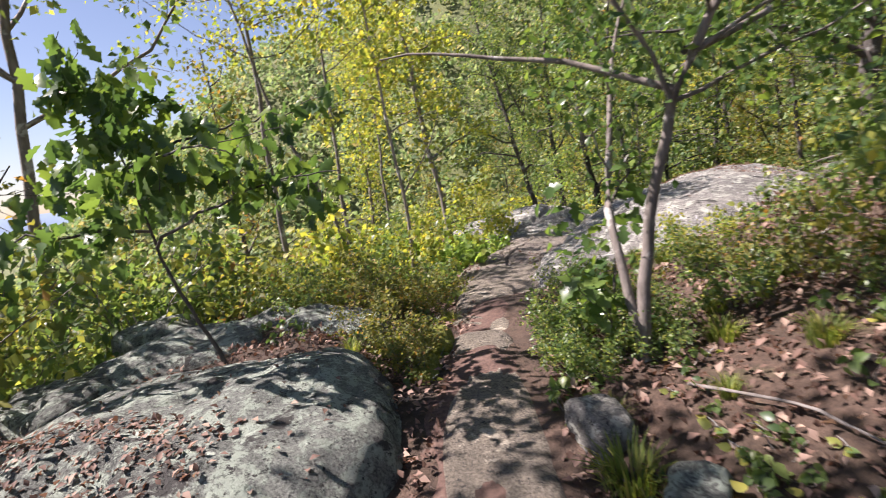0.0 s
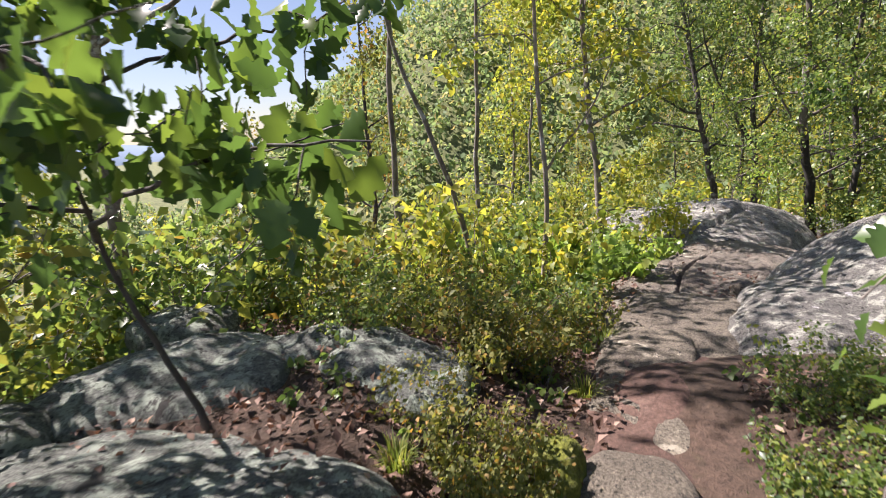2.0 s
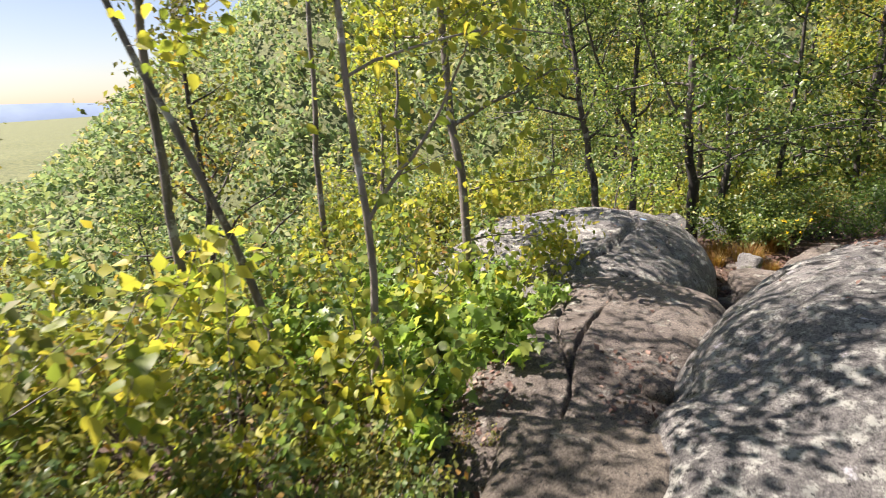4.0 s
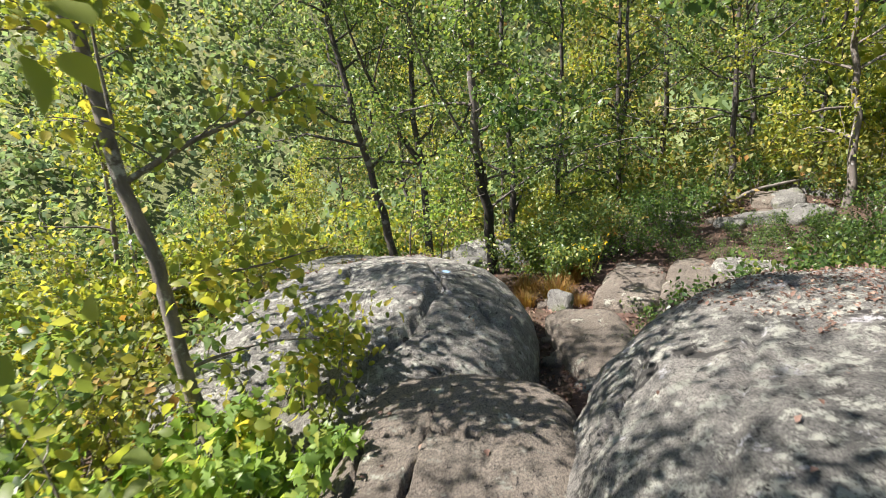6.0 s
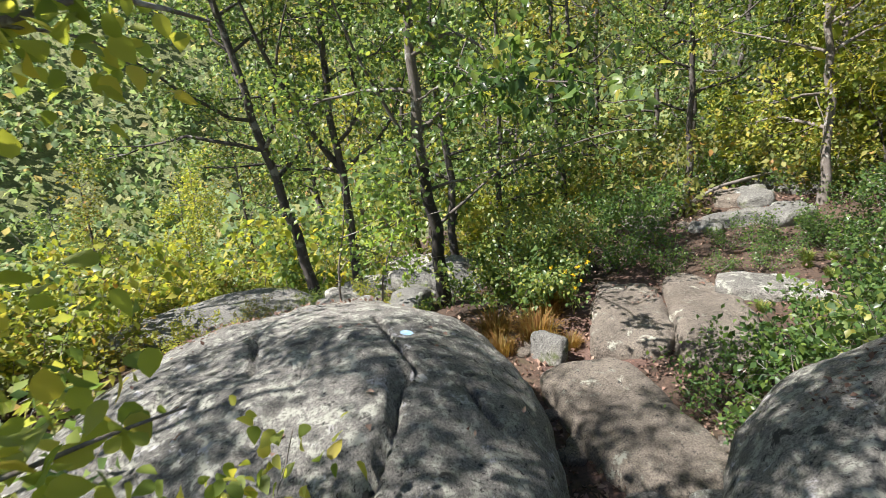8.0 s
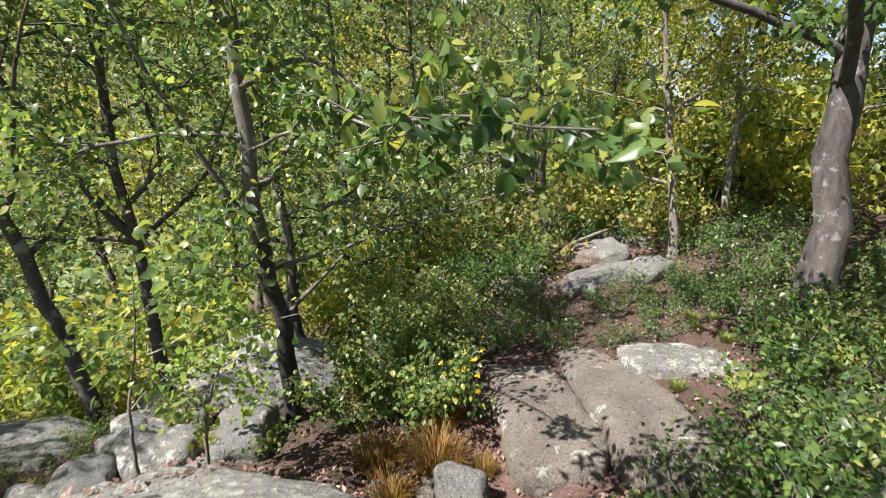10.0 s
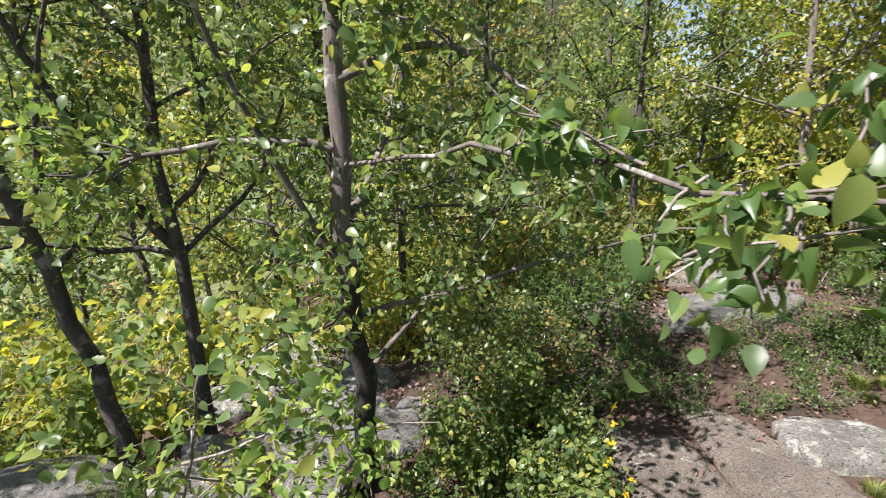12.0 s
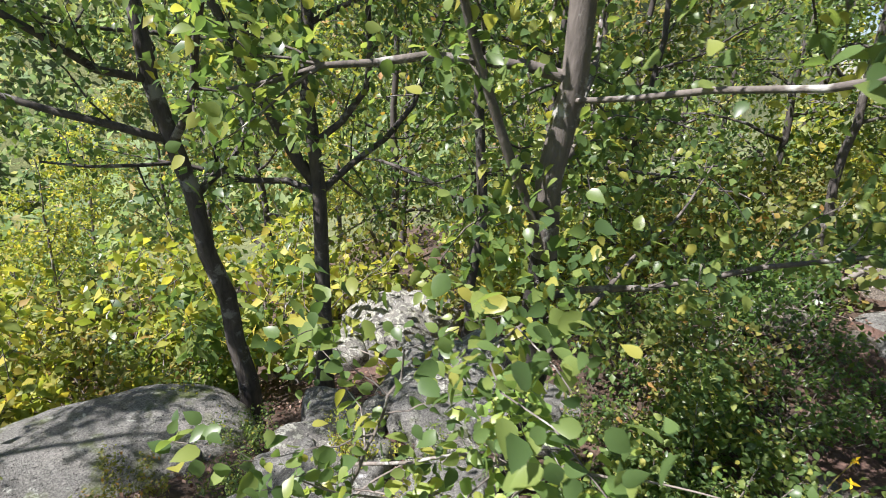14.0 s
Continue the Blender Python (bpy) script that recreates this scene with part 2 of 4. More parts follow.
def leaves(at, size, rng, shape="plain", droop=0.35, up=0.6, heading=None, fold=0.25):
    """Many leaves: each a folded blade with its own edge. Returns vertices and faces."""
    n = len(at)
    d = rng.normal(size=(n, 3)) if heading is None else heading + 0.5 * rng.normal(size=(n, 3))
    d = unit(d)
    d[:, 2] -= droop
    d = unit(d)
    nrm = unit(rng.normal(size=(n, 3)) + [0, 0, up * 2])
    side = unit(np.cross(d, nrm))
    nrm = np.cross(side, d)
    s = size * rng.uniform(0.6, 1.25, (n, 1))
    al, ac = (np.array(v) for v in OUTLINES[shape])
    k = len(al)
    curl = -0.25 * al**2
    mid = at[:, None] + s[:, None] * (d[:, None] * al[None, :, None] + nrm[:, None] * curl[None, :, None])
    lift = (nrm[:, None] * (fold * ac)[None, :, None])
    left = mid + s[:, None] * (side[:, None] * ac[None, :, None] + lift)
    right = mid + s[:, None] * (-side[:, None] * ac[None, :, None] + lift)
    inner = slice(1, k - 1)
    vs = np.concatenate([mid, left[:, inner], right[:, inner]], 1)
    m = vs.shape[1]
    quads, tris = [], []
    for sgn, off in ((0, k), (1, k + k - 2)):
        f = [0, off, 1]
        tris.append(f if sgn else f[::-1])
        for i in range(1, k - 2):
            q = [i, off + i - 1, off + i, i + 1]
            quads.append(q if sgn else q[::-1])
        f = [k - 2, off + k - 3, k - 1]
        tris.append(f if sgn else f[::-1])
    base = (np.arange(n) * m)[:, None, None]
    out = [(np.array(tris)[None] + base).reshape(-1, 3)]
    if quads:
        out.append((np.array(quads)[None] + base).reshape(-1, 4))
    return vs.reshape(-1, 3), out


def wander(p, d, length, steps, rng, bend=0.25, lift=0.0):
    """A crooked line from p towards d."""
    pts, d = [np.array(p, float)], unit(np.array(d, float))
    for _ in range(steps):
        d = unit(d + bend * rng.normal(size=3) + [0, 0, lift])
        pts.append(pts[-1] + d * length / steps)
    return np.array(pts)


def spread(lines, count, rng, scatter):
    """Points strewn along lines."""
    pick = rng.integers(0, len(lines), count)
    u = rng.random(count) ** 0.7
    out = np.empty((count, 3))
    for i in range(len(lines)):
        w = pick == i
        line = lines[i]
        f = u[w] * (len(line) - 1)
        k = np.minimum(f.astype(int), len(line) - 2)
        out[w] = line[k] + (line[k + 1] - line[k]) * (f - k)[:, None]
    return out + rng.normal(size=out.shape) * scatter


def tree(name, at, label, spine, radius, leaf_mat, bark, rng_seed, count=5000, size=0.07, limbs=12, limb_from=0.3, reach=1.5,
         shape="plain", scatter=0.1, category="tree", group="", rise=0.25, own_limbs=(), twigs=5, bend=0.22, droop=0.35, up=0.6, black_to=0.0):
    """A tree: a tapered trunk along spine (points above its foot), crooked limbs with twigs, and a crown of single leaves."""
    rng = np.random.default_rng(rng_seed)
    t = thing(name, at, label, category, group)
    spine = np.array(spine, float)
    u = np.linspace(0, 1, 18)
    seg = np.r_[0, np.cumsum(np.linalg.norm(np.diff(spine, axis=0), axis=1))]
    line = np.stack([np.interp(u * seg[-1], seg, spine[:, i]) for i in range(3)], 1)
    line[1:-1] = 0.25 * line[:-2] + 0.5 * line[1:-1] + 0.25 * line[2:]
    line[1:] += rng.normal(size=(17, 3)) * radius * 0.25
    line[0] -= [0, 0, 0.15]
    rad = radius * (1 - 0.82 * u) * (1 + 0.35 * np.exp(-u * 22))
    v, f = tubes([(line, rad)], 10)
    trunk = mesh_np("trunk", v, f, bark, True)
    if black_to:
        trunk.materials.append(BARK_BLACK)
        trunk.polygons.foreach_set("material_index", (np.repeat(np.arange(17), 10) < black_to * 17).astype(np.int32))
    part("trunk", trunk, t)
    limb_lines, twig_lines = [], []
    for i in range(limbs):
        s = limb_from + (1 - limb_from) * (i + rng.random()) / limbs
        k = min(int(s * 17), 16)
        p = line[k]
        a = i * 2.4 + rng.random()
        ln = reach * (1.15 - 0.75 * (s - limb_from) / (1 - limb_from)) * rng.uniform(0.7, 1.15)
        limb_lines.append((wander(p, (math.cos(a), math.sin(a), rise + 0.5 * rng.random()), ln, 7, rng, bend), rad[k] * 0.55))
    for start, way, ln, r in own_limbs:
        if isinstance(way, list):
            pts = np.array([start, *way], float)
            k = np.linspace(0, len(pts) - 1, 13)
            q = np.stack([np.interp(k, np.arange(len(pts)), pts[:, i]) for i in range(3)], 1)
            q[1:-1] = 0.25 * q[:-2] + 0.5 * q[1:-1] + 0.25 * q[2:]
            limb_lines.append((q + rng.normal(size=q.shape) * 0.012, r))
        else:
            limb_lines.append((wander(np.array(start, float), way, ln, 9, rng, 0.07), r))
    tw = []
    for pts, r in limb_lines:
        v, f = tubes([(pts, np.linspace(r, r * 0.25, len(pts)))], 6)
        limb = part("limb", mesh_np("limb", v, f, bark, True), t)
        tw = []
        for j in range(twigs):
            k = rng.integers(2, len(pts))
            d = unit(pts[min(k, len(pts) - 1)] - pts[k - 1]) + 0.8 * rng.normal(size=3)
            q = wander(pts[k - 1], d, reach * 0.4 * rng.uniform(0.5, 1.2), 4, rng, 0.3, -0.03)
            twig_lines.append(q)
            tw.append((q, np.linspace(r * 0.3, 0.002, 5)))
        v, f = tubes(tw, 3)
        tagged(part("twig_spray", mesh_np("twig_spray", v, f, bark, True), limb), kind="stuff")
    pts = spread(twig_lines + [p for p, _ in limb_lines], count, rng, scatter)
    v, f = leaves(pts, size, rng, shape, droop, up)
    tagged(part("crown", mesh_np("crown", v, f, leaf_mat), t), kind="stuff")
    return t


def shrub(name, at, label, leaf_mat, rng_seed, count=1500, size=0.05, width=0.5, height=0.6, stems=9, shape="plain", bark=None, category="shrub", group="", scatter=0.05):
    """A shrub: thin stems from one foot, and its leaves."""
    rng = np.random.default_rng(rng_seed)
    t = thing(name, at, label, category, group)
    lines, tw = [], []
    for i in range(stems):
        a = i * 2.4 + rng.random()
        q = wander((0.08 * math.cos(a), 0.08 * math.sin(a), -0.05), (width * math.cos(a), width * math.sin(a), height * rng.uniform(0.7, 1.3)), math.hypot(width, height) * rng.uniform(0.7, 1.1), 7, rng, 0.18)
        tw.append((q, np.linspace(0.008, 0.002, 8)))
        lines.append(q[2:])
        for j in range(2):
            k = rng.integers(2, 7)
            q2 = wander(q[k], unit(q[k] - q[k - 1]) + 0.9 * rng.normal(size=3), 0.5 * width * rng.uniform(0.5, 1.2), 3, rng, 0.25)
            lines.append(q2)
            tw.append((q2, np.linspace(0.004, 0.0015, 4)))
    v, f = tubes(tw, 3)
    tagged(part("stem_spray", mesh_np("stem_spray", v, f, bark or BARK, True), t), kind="stuff")
    v, f = leaves(spread(lines, count, rng, scatter), size, rng, shape)
    tagged(part("foliage", mesh_np("foliage", v, f, leaf_mat), t), kind="stuff")
    return t


def rock(name, at, axes, label, mat, seed, turn=0.0, sub=5, power=2.7, rough=0.09, cracks=(), tilt=(0, 0), group="", category="rock", shells=()):
    """A weathered stone: a rounded block, broken by noise at three sizes; cracks: lines (in the stone's own metres) cut in from above."""
    bm = bmesh.new()
    bmesh.ops.create_icosphere(bm, subdivisions=sub, radius=1)
    ax = Vector(axes)
    small = min(axes[0], axes[1])
    for v in bm.verts:
        d = v.co.normalized()
        r = (abs(d.x) ** power + abs(d.y) ** power + abs(d.z) ** power) ** (-1 / power)
        p = Vector((d.x * r * ax.x, d.y * r * ax.y, d.z * r * ax.z))
        q = p + Vector((seed * 7.3, seed * 3.1, seed))
        k = rough * small * noise.fractal(q * (0.9 / small), 1.0, 2.0, 3) + 0.03 * min(1, small) * noise.fractal(q * 3.2, 0.9, 2.0, 3)
        k -= 0.05 * min(1, small) * max(0.0, 0.25 - abs(noise.noise(q * (1.3 / small) + Vector((9, 4, 2)))))  # worn seams
        k += 0.004 * noise.noise(q * 19)
        p += d * k
        for line, rise, fade in shells:      # a sheet of rock left proud on one side of a line that runs along y
            if p.z > 0 and line[0][1] < p.y < line[-1][1]:
                away = float(np.interp(p.y, [q[1] for q in line], [q[0] for q in line])) - p.x
                if 0 < away < fade:
                    p.z += rise * min(1.0, away / 0.02) * (1 - away / fade) * min(1.0, (p.y - line[0][1]) / 0.15, (line[-1][1] - p.y) / 0.3)
        for line, depth, width in cracks:
            for (x0, y0), (x1, y1) in zip(line[:-1], line[1:]):
                dx, dy = x1 - x0, y1 - y0
                s = max(0, min(1, ((p.x - x0) * dx + (p.y - y0) * dy) / (dx * dx + dy * dy)))
                e = math.hypot(p.x - x0 - s * dx, p.y - y0 - s * dy) + 0.02 * noise.noise(q * 5)
                if e < width and p.z > 0:
                    p.z -= depth * min(1.0, 1.5 * (1 - e / width))
                    break
        v.co = p
    for f in bm.faces:
        f.smooth = True
    me = bpy.data.meshes.new(name)
    bm.to_mesh(me)
    bm.free()
    me.materials.append(mat)
    ob = new(name, me)
    ob.matrix_world = pose(*at, tilt[0], tilt[1], turn)
    return tagged(ob, label, category, group)


# ---- the ground: one sheet to the horizon ----
def smooth(a, b, x):
    t = np.clip((x - a) / (b - a), 0, 1)
    return t * t * (3 - 2 * t)


def ground_z(x, y):
    x, y = np.asarray(x, float), np.asarray(y, float)
    z = np.interp(y, [-40, -6, -1, 0.3, 2, 4, 6, 8, 10, 14, 22, 45, 80], [1.5, 0.0, -0.05, -0.16, -0.45, -0.85, -1.15, -1.25, -1.42, -3.3, -5.4, -12, -24])
    z = z + np.where(y < 60, 1, 0) * 0.30 * np.clip(x - 0.45, 0, 2.5) * (1 - smooth(0.0, 3.0, y))
    z = z + 0.10 * np.clip(x - 3, 0, 40) * (1 - smooth(25, 70, y))
    z = z + 0.75 * smooth(3.5, 8, x) * smooth(9, 16, y) * (1 - smooth(40, 70, y))
    left = np.clip(-x - 2.6, 0, 60)
    z = z - 0.42 * left * (1 - smooth(45, 90, np.abs(y))) - 0.12 * np.clip(-x - 0.3, 0, 2.3) * smooth(0.5, 3, y)
    z = z + 0.22 * smooth(-0.3, -1.2, x) * (1 - smooth(-0.2, 1.5, y))
    s = (x + 128) * 0.939 + (y - 153) * 0.345
    p = -(x + 128) * 0.345 + (y - 153) * 0.939
    crest = 2 + 0.62 * np.clip(s, -60, 260) + 6 * np.sin(s * 0.05) + 3 * np.sin(s * 0.13 + 1)
    face = smooth(-125, 8, p) * (1 - 0.6 * smooth(20, 400, p))
    hill = -32 + (crest + 32) * face
    w = smooth(45, 85, np.hypot(x, y)) * smooth(-30, 40, y)
    z = z * (1 - w) + hill * w
    far = smooth(500, 1500, np.hypot(x, y))
    return z * (1 - far) - 30 * far


def ground_bumpy(x, y):
    near = 1 - smooth(8, 30, np.hypot(x, y - 4))
    return ground_z(x, y) + near * (0.05 * np.sin(2.1 * x + 1.3 * y) * np.sin(1.7 * y - 0.8 * x + 1) + 0.03 * np.sin(5.3 * x + 1.0) * np.sin(4.7 * y))


def build_ground():
    a = np.linspace(-1, 1, 251)
    gx = 3000 * np.sinh(9.2 * a) / np.sinh(9.2) + 9 * a
    gy = gx + 3
    X, Y = np.meshgrid(gx, gy)
    Z = ground_bumpy(X, Y)
    n = len(a)
    i = (np.arange(n - 1)[:, None] * n + np.arange(n - 1)[None]).ravel()
    ob = new("ground", mesh_np("ground", np.stack([X, Y, Z], -1).reshape(-1, 3), np.stack([i, i + 1, i + n + 1, i + n], 1), GROUND, True))
    ob.data.materials.append(FAR_GROUND)
    cx, cy = (X[:-1, :-1] + X[1:, 1:]).ravel() / 2, (Y[:-1, :-1] + Y[1:, 1:]).ravel() / 2
    ob.data.polygons.foreach_set("material_index", (np.hypot(cx, cy) > 24).astype(np.int32))
    return tagged(ob, "leaf-littered woodland ground on a rocky slope", "ground", kind="structure")


build_ground()


def far_ridge():
    """A long low ridge on the horizon, down the valley."""
    a = np.linspace(-1.75, 0.4, 120)
    d = 2600.0
    top = 70 + 42 * np.sin(a * 3.1 + 0.6) + 16 * np.sin(a * 11) + 6 * np.sin(a * 29)
    x, y = d * np.sin(a), d * np.cos(a)
    v = np.concatenate([np.stack([x, y, np.full(120, -60.0)], 1), np.stack([x * 1.05, y * 1.05, top], 1), np.stack([x * 1.15, y * 1.15, np.full(120, -60.0)], 1)])
    i = np.arange(119)
    f = np.concatenate([np.stack([i, i + 1, i + 121, i + 120], 1), np.stack([i + 120, i + 121, i + 241, i + 240], 1)])
    # the blue is distance haze put into the woods' base colour
    m, t, bs = material("haze_blue_ridge", 1.0)
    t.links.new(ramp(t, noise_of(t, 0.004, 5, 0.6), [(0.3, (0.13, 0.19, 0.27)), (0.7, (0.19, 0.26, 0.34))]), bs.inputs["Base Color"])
    return tagged(new("backdrop", mesh_np("backdrop", v, f, m, True)), "long wooded ridge on the horizon, painted blue for haze", "ridge", kind="structure")


far_ridge()


def trail(name, line, width, label, lift=0.012):
    """A strip of bare soil draped on the ground, with ragged edges."""
    line = np.array(line, float)
    seg = np.r_[0, np.cumsum(np.linalg.norm(np.diff(line, axis=0), axis=1))]
    u = np.linspace(0, seg[-1], int(seg[-1] / 0.06))
    p = np.stack([np.interp(u, seg, line[:, i]) for i in range(2)], 1)
    d = unit(np.gradient(p, axis=0))
    nrm = np.stack([d[:, 1], -d[:, 0]], 1)
    w = np.interp(u, seg, width)
    cols = np.linspace(-1, 1, 13)
    rag = 1 + 0.25 * np.sin(u * 9)[:, None] * (cols > 0) + 0.25 * np.sin(u * 7 + 2)[:, None] * (cols < 0)
    xy = p[:, None] + nrm[:, None] * (cols[None] * rag)[..., None] * w[:, None, None] * 0.5
    z = ground_bumpy(xy[..., 0], xy[..., 1]) + lift * (1 - np.abs(cols)[None] ** 4) - 0.01 * (np.abs(cols) > 0.95)[None]
    v = np.concatenate([xy, z[..., None]], -1).reshape(-1, 3)
    k = len(cols)
    i = (np.arange(len(u) - 1)[:, None] * k + np.arange(k - 1)[None]).ravel()
    ob = new(name, mesh_np(name, v, np.stack([i, i + 1, i + k + 1, i + k], 1), SOIL, True))
    return tagged(ob, label, "trail", kind="structure")


def gz(x, y):
    return float(ground_bumpy(x, y))


trail("trail_1", [(0.15, -7), (0.12, -3.5), (-0.05, -0.9), (-0.1, 0.2), (0.05, 1.4), (0.2, 2.6)], [0.5, 0.5, 0.42, 0.45, 0.6, 0.7], "red-brown bare soil of a narrow footpath")
trail("trail_2", [(1.9, 4.6), (2.35, 5.6), (2.75, 6.6), (3.3, 7.3), (4.2, 7.9), (5.4, 8.6), (7.0, 9.0), (9.5, 8.6)], [0.5, 0.6, 1.1, 1.2, 0.7, 0.5, 0.4, 0.4], "red-brown bare soil between the boulders")
trail("trail_3", [(1.8, 9.6), (2.2, 11.5), (2.4, 14)], [0.9, 1.2, 1.2], "red-brown bare soil below the boulder")

# ---- the rocks ----
MAIN_CRACK = [(0.27, -1.45), (0.46, -1.22), (0.59, -1.09), (0.72, -0.93), (0.82, -0.64), (0.84, -0.31), (0.94, -0.15), (0.79, 0.31), (0.67, 0.8)]
rock("boulder", (0.18, 6.2, -1.15), (1.72, 2.1, 0.95), "large rounded grey boulder with lichen and dark cracks", ROCK, 3, -17, 7, 2.25, 0.06, tilt=(0, -4),
     cracks=[(MAIN_CRACK, 0.12, 0.028), ([(1.23, -0.15), (1.26, -0.25), (1.27, -0.37), (1.35, -0.46), (1.44, -0.48)], 0.1, 0.024), ([(-0.17, 0.65), (-0.11, 0.39), (-0.01, 0.02)], 0.09, 0.024), ([(-0.7, -0.9), (-0.55, -0.4), (-0.6, 0.2)], 0.07, 0.022), ([(0.1, -0.8), (0.3, -0.2), (0.35, 0.5)], 0.03, 0.02)],
     shells=[(MAIN_CRACK, 0.06, 0.9)])
rock("boulder", (-0.78, 5.65, -1.12), (0.78, 1.15, 0.68), "low grey lichened flank of broken rock beside the boulder", ROCK, 17, -12, 6, 2.7, 0.12,
     cracks=[([(-0.3, -0.6), (0.0, 0.0), (0.2, 0.7)], 0.08, 0.035), ([(-0.5, 0.2), (0.0, 0.0), (0.5, -0.2)], 0.06, 0.03)])
rock("slab", (0.34, 3.12, -0.96), (0.74, 1.8, 0.62), "low worn grey rock slab split by two cracks", ROCK_TAN, 5, -22, 7, 4.6, 0.05,
     cracks=[([(-0.18, 1.1), (-0.19, 0.46), (-0.16, 0.01), (-0.09, -0.38), (0.02, -0.67), (0.1, -1.3)], 0.09, 0.02), ([(-0.54, 0.8), (-0.46, 0.35), (-0.34, 0.01), (-0.09, -0.38)], 0.08, 0.018), ([(-0.7, 0.75), (-0.2, 0.9), (0.4, 0.8)], 0.05, 0.02)])
rock("boulder", (2.6, 2.8, -0.85), (1.72, 2.5, 1.22), "broad sloping grey slab boulder dappled with lichen", ROCK, 11, -38, 7, 2.3, 0.05, tilt=(0, -9),
     cracks=[([(-1.3, -0.3), (-1.15, 0.4), (-0.9, 1.2)], 0.06, 0.03), ([(-0.9, -1.6), (-0.75, -0.6), (-0.6, 0.4), (-0.2, 1.5)], 0.03, 0.03)])
rock("ledge", (1.28, 1.5, -0.55), (0.96, 1.05, 0.52), "low sloping grey rock at the foot of the slab boulder", ROCK, 12, -14, 6, 3.0, 0.07)
rock("rock", (-1.38, -1.95, -0.14), (1.05, 0.98, 0.5), "low pale green lichened rock beside the path", ROCK_GREEN, 21, 20, 6, 2.6, 0.08,
     cracks=[([(-0.4, -0.6), (-0.2, 0.0), (0.3, 0.3)], 0.03, 0.05)])
rock("rock", (-2.2, -0.85, -0.08), (0.62, 0.45, 0.38), "pale lichened rock among dry leaves", ROCK_GREEN, 22, 35, 5, 3.6, 0.22)
rock("rock", (-1.3, -0.3, -0.06), (0.5, 0.3, 0.24), "pale lichened rock among dry leaves", ROCK_GREEN, 23, -10, 5, 3.6, 0.22)
rock("path_slab", (0.14, -2.3, -0.17), (0.26, 1.9, 0.18), "flat worn stone slab of the footpath", SLAB, 31, 6, 5, 4.5, 0.05)
rock("path_slab", (-0.06, 0.35, -0.34), (0.3, 0.8, 0.2), "flat worn stone slab of the footpath", SLAB, 32, 3, 5, 6.0, 0.12)
rock("path_slab", (0.15, 1.45, -0.44), (0.48, 0.7, 0.24), "flat worn stone slab of the footpath", SLAB, 33, -6, 5, 6.0, 0.12)
rock("stone", (0.56, -2.0, 0.04), (0.1, 0.14, 0.11), "small pale stone at the path's edge", ROCK, 34, 20, 4, 4.5, 0.2)
rock("stone", (0.78, -2.5, 0.06), (0.15, 0.1, 0.07), "small pale stone at the path's edge", ROCK_GREEN, 35, 70, 4, 4.5, 0.2)
rock("ledge", (2.5, 5.75, -1.23), (0.42, 0.85, 0.27), "flat brown rock ledge in the trail", ROCK_TAN, 41, -8, 5, 5.0, 0.09)
rock("stone", (2.1, 5.05, -1.18), (0.2, 0.22, 0.2), "rounded dark stone in the gap", ROCK_DARK, 42, 0, 4)
rock("stone", (2.4, 4.75, -1.08), (0.22, 0.3, 0.18), "rounded dark stone in the gap", ROCK_DARK, 43, 40, 4)
rock("stone", (2.62, 6.98, -1.1), (0.07, 0.2, 0.15), "upright grey stone wedge in the soil", ROCK_DARK, 44, 12, 4, 5.0, 0.2, tilt=(-8, 12))
rock("ledge", (3.82, 7.3, -1.27), (0.385, 1.02, 0.25), "long tan rock ledge along the trail", ROCK_TAN, 45, -39, 5, 5.0, 0.12, tilt=(-5, 0))
rock("ledge", (4.38, 6.8, -1.22), (0.385, 1.25, 0.28), "long tan rock ledge along the trail", ROCK_TAN, 46, -39, 5, 5.0, 0.12, tilt=(-5, 0))
rock("rock", (5.2, 6.65, -0.97), (0.6, 0.28, 0.11), "flat pale grey rock on the ledge", ROCK, 47, -50, 5, 4.5, 0.15)
rock("rock", (6.1, 8.7, -1.5), (1.0, 0.6, 0.38), "grey mossy ledge rock", ROCK_DARK, 48, -20, 5, 3.0)
rock("rock", (7.4, 8.5, -1.35), (1.05, 0.65, 0.5), "dark grey rock under fallen wood", ROCK_DARK, 49, -30, 5, 3.0)
rock("rock", (7.4, 7.6, -1.3), (0.6, 0.4, 0.22), "flat dark grey rock", ROCK_DARK, 50, 10, 5, 3.0)
rock("rock", (3.5, 13.6, -3.0), (1.0, 0.8, 0.75), "pale cracked rock beyond the trees", ROCK, 51, 10, 5, 2.6, 0.1,
     cracks=[([(-0.6, -0.3), (0.0, 0.0), (0.5, 0.5)], 0.06, 0.06), ([(0.1, -0.7), (0.0, 0.0), (-0.3, 0.6)], 0.06, 0.06)])
# shade on this slab is put into its colour: ROCK_DARK, less pale
rock("rock", (-0.6, 10.55, -1.78), (1.6, 0.7, 0.42), "broad grey slab on the slope below", ROCK_DARK, 52, 15, 5, 2.8, 0.08)

# ---- the trees ----
def T(x, y, *a, **k):
    name = k.pop("name", "tree")
    return tree(name, (x, y, gz(x, y)), *a, **k)


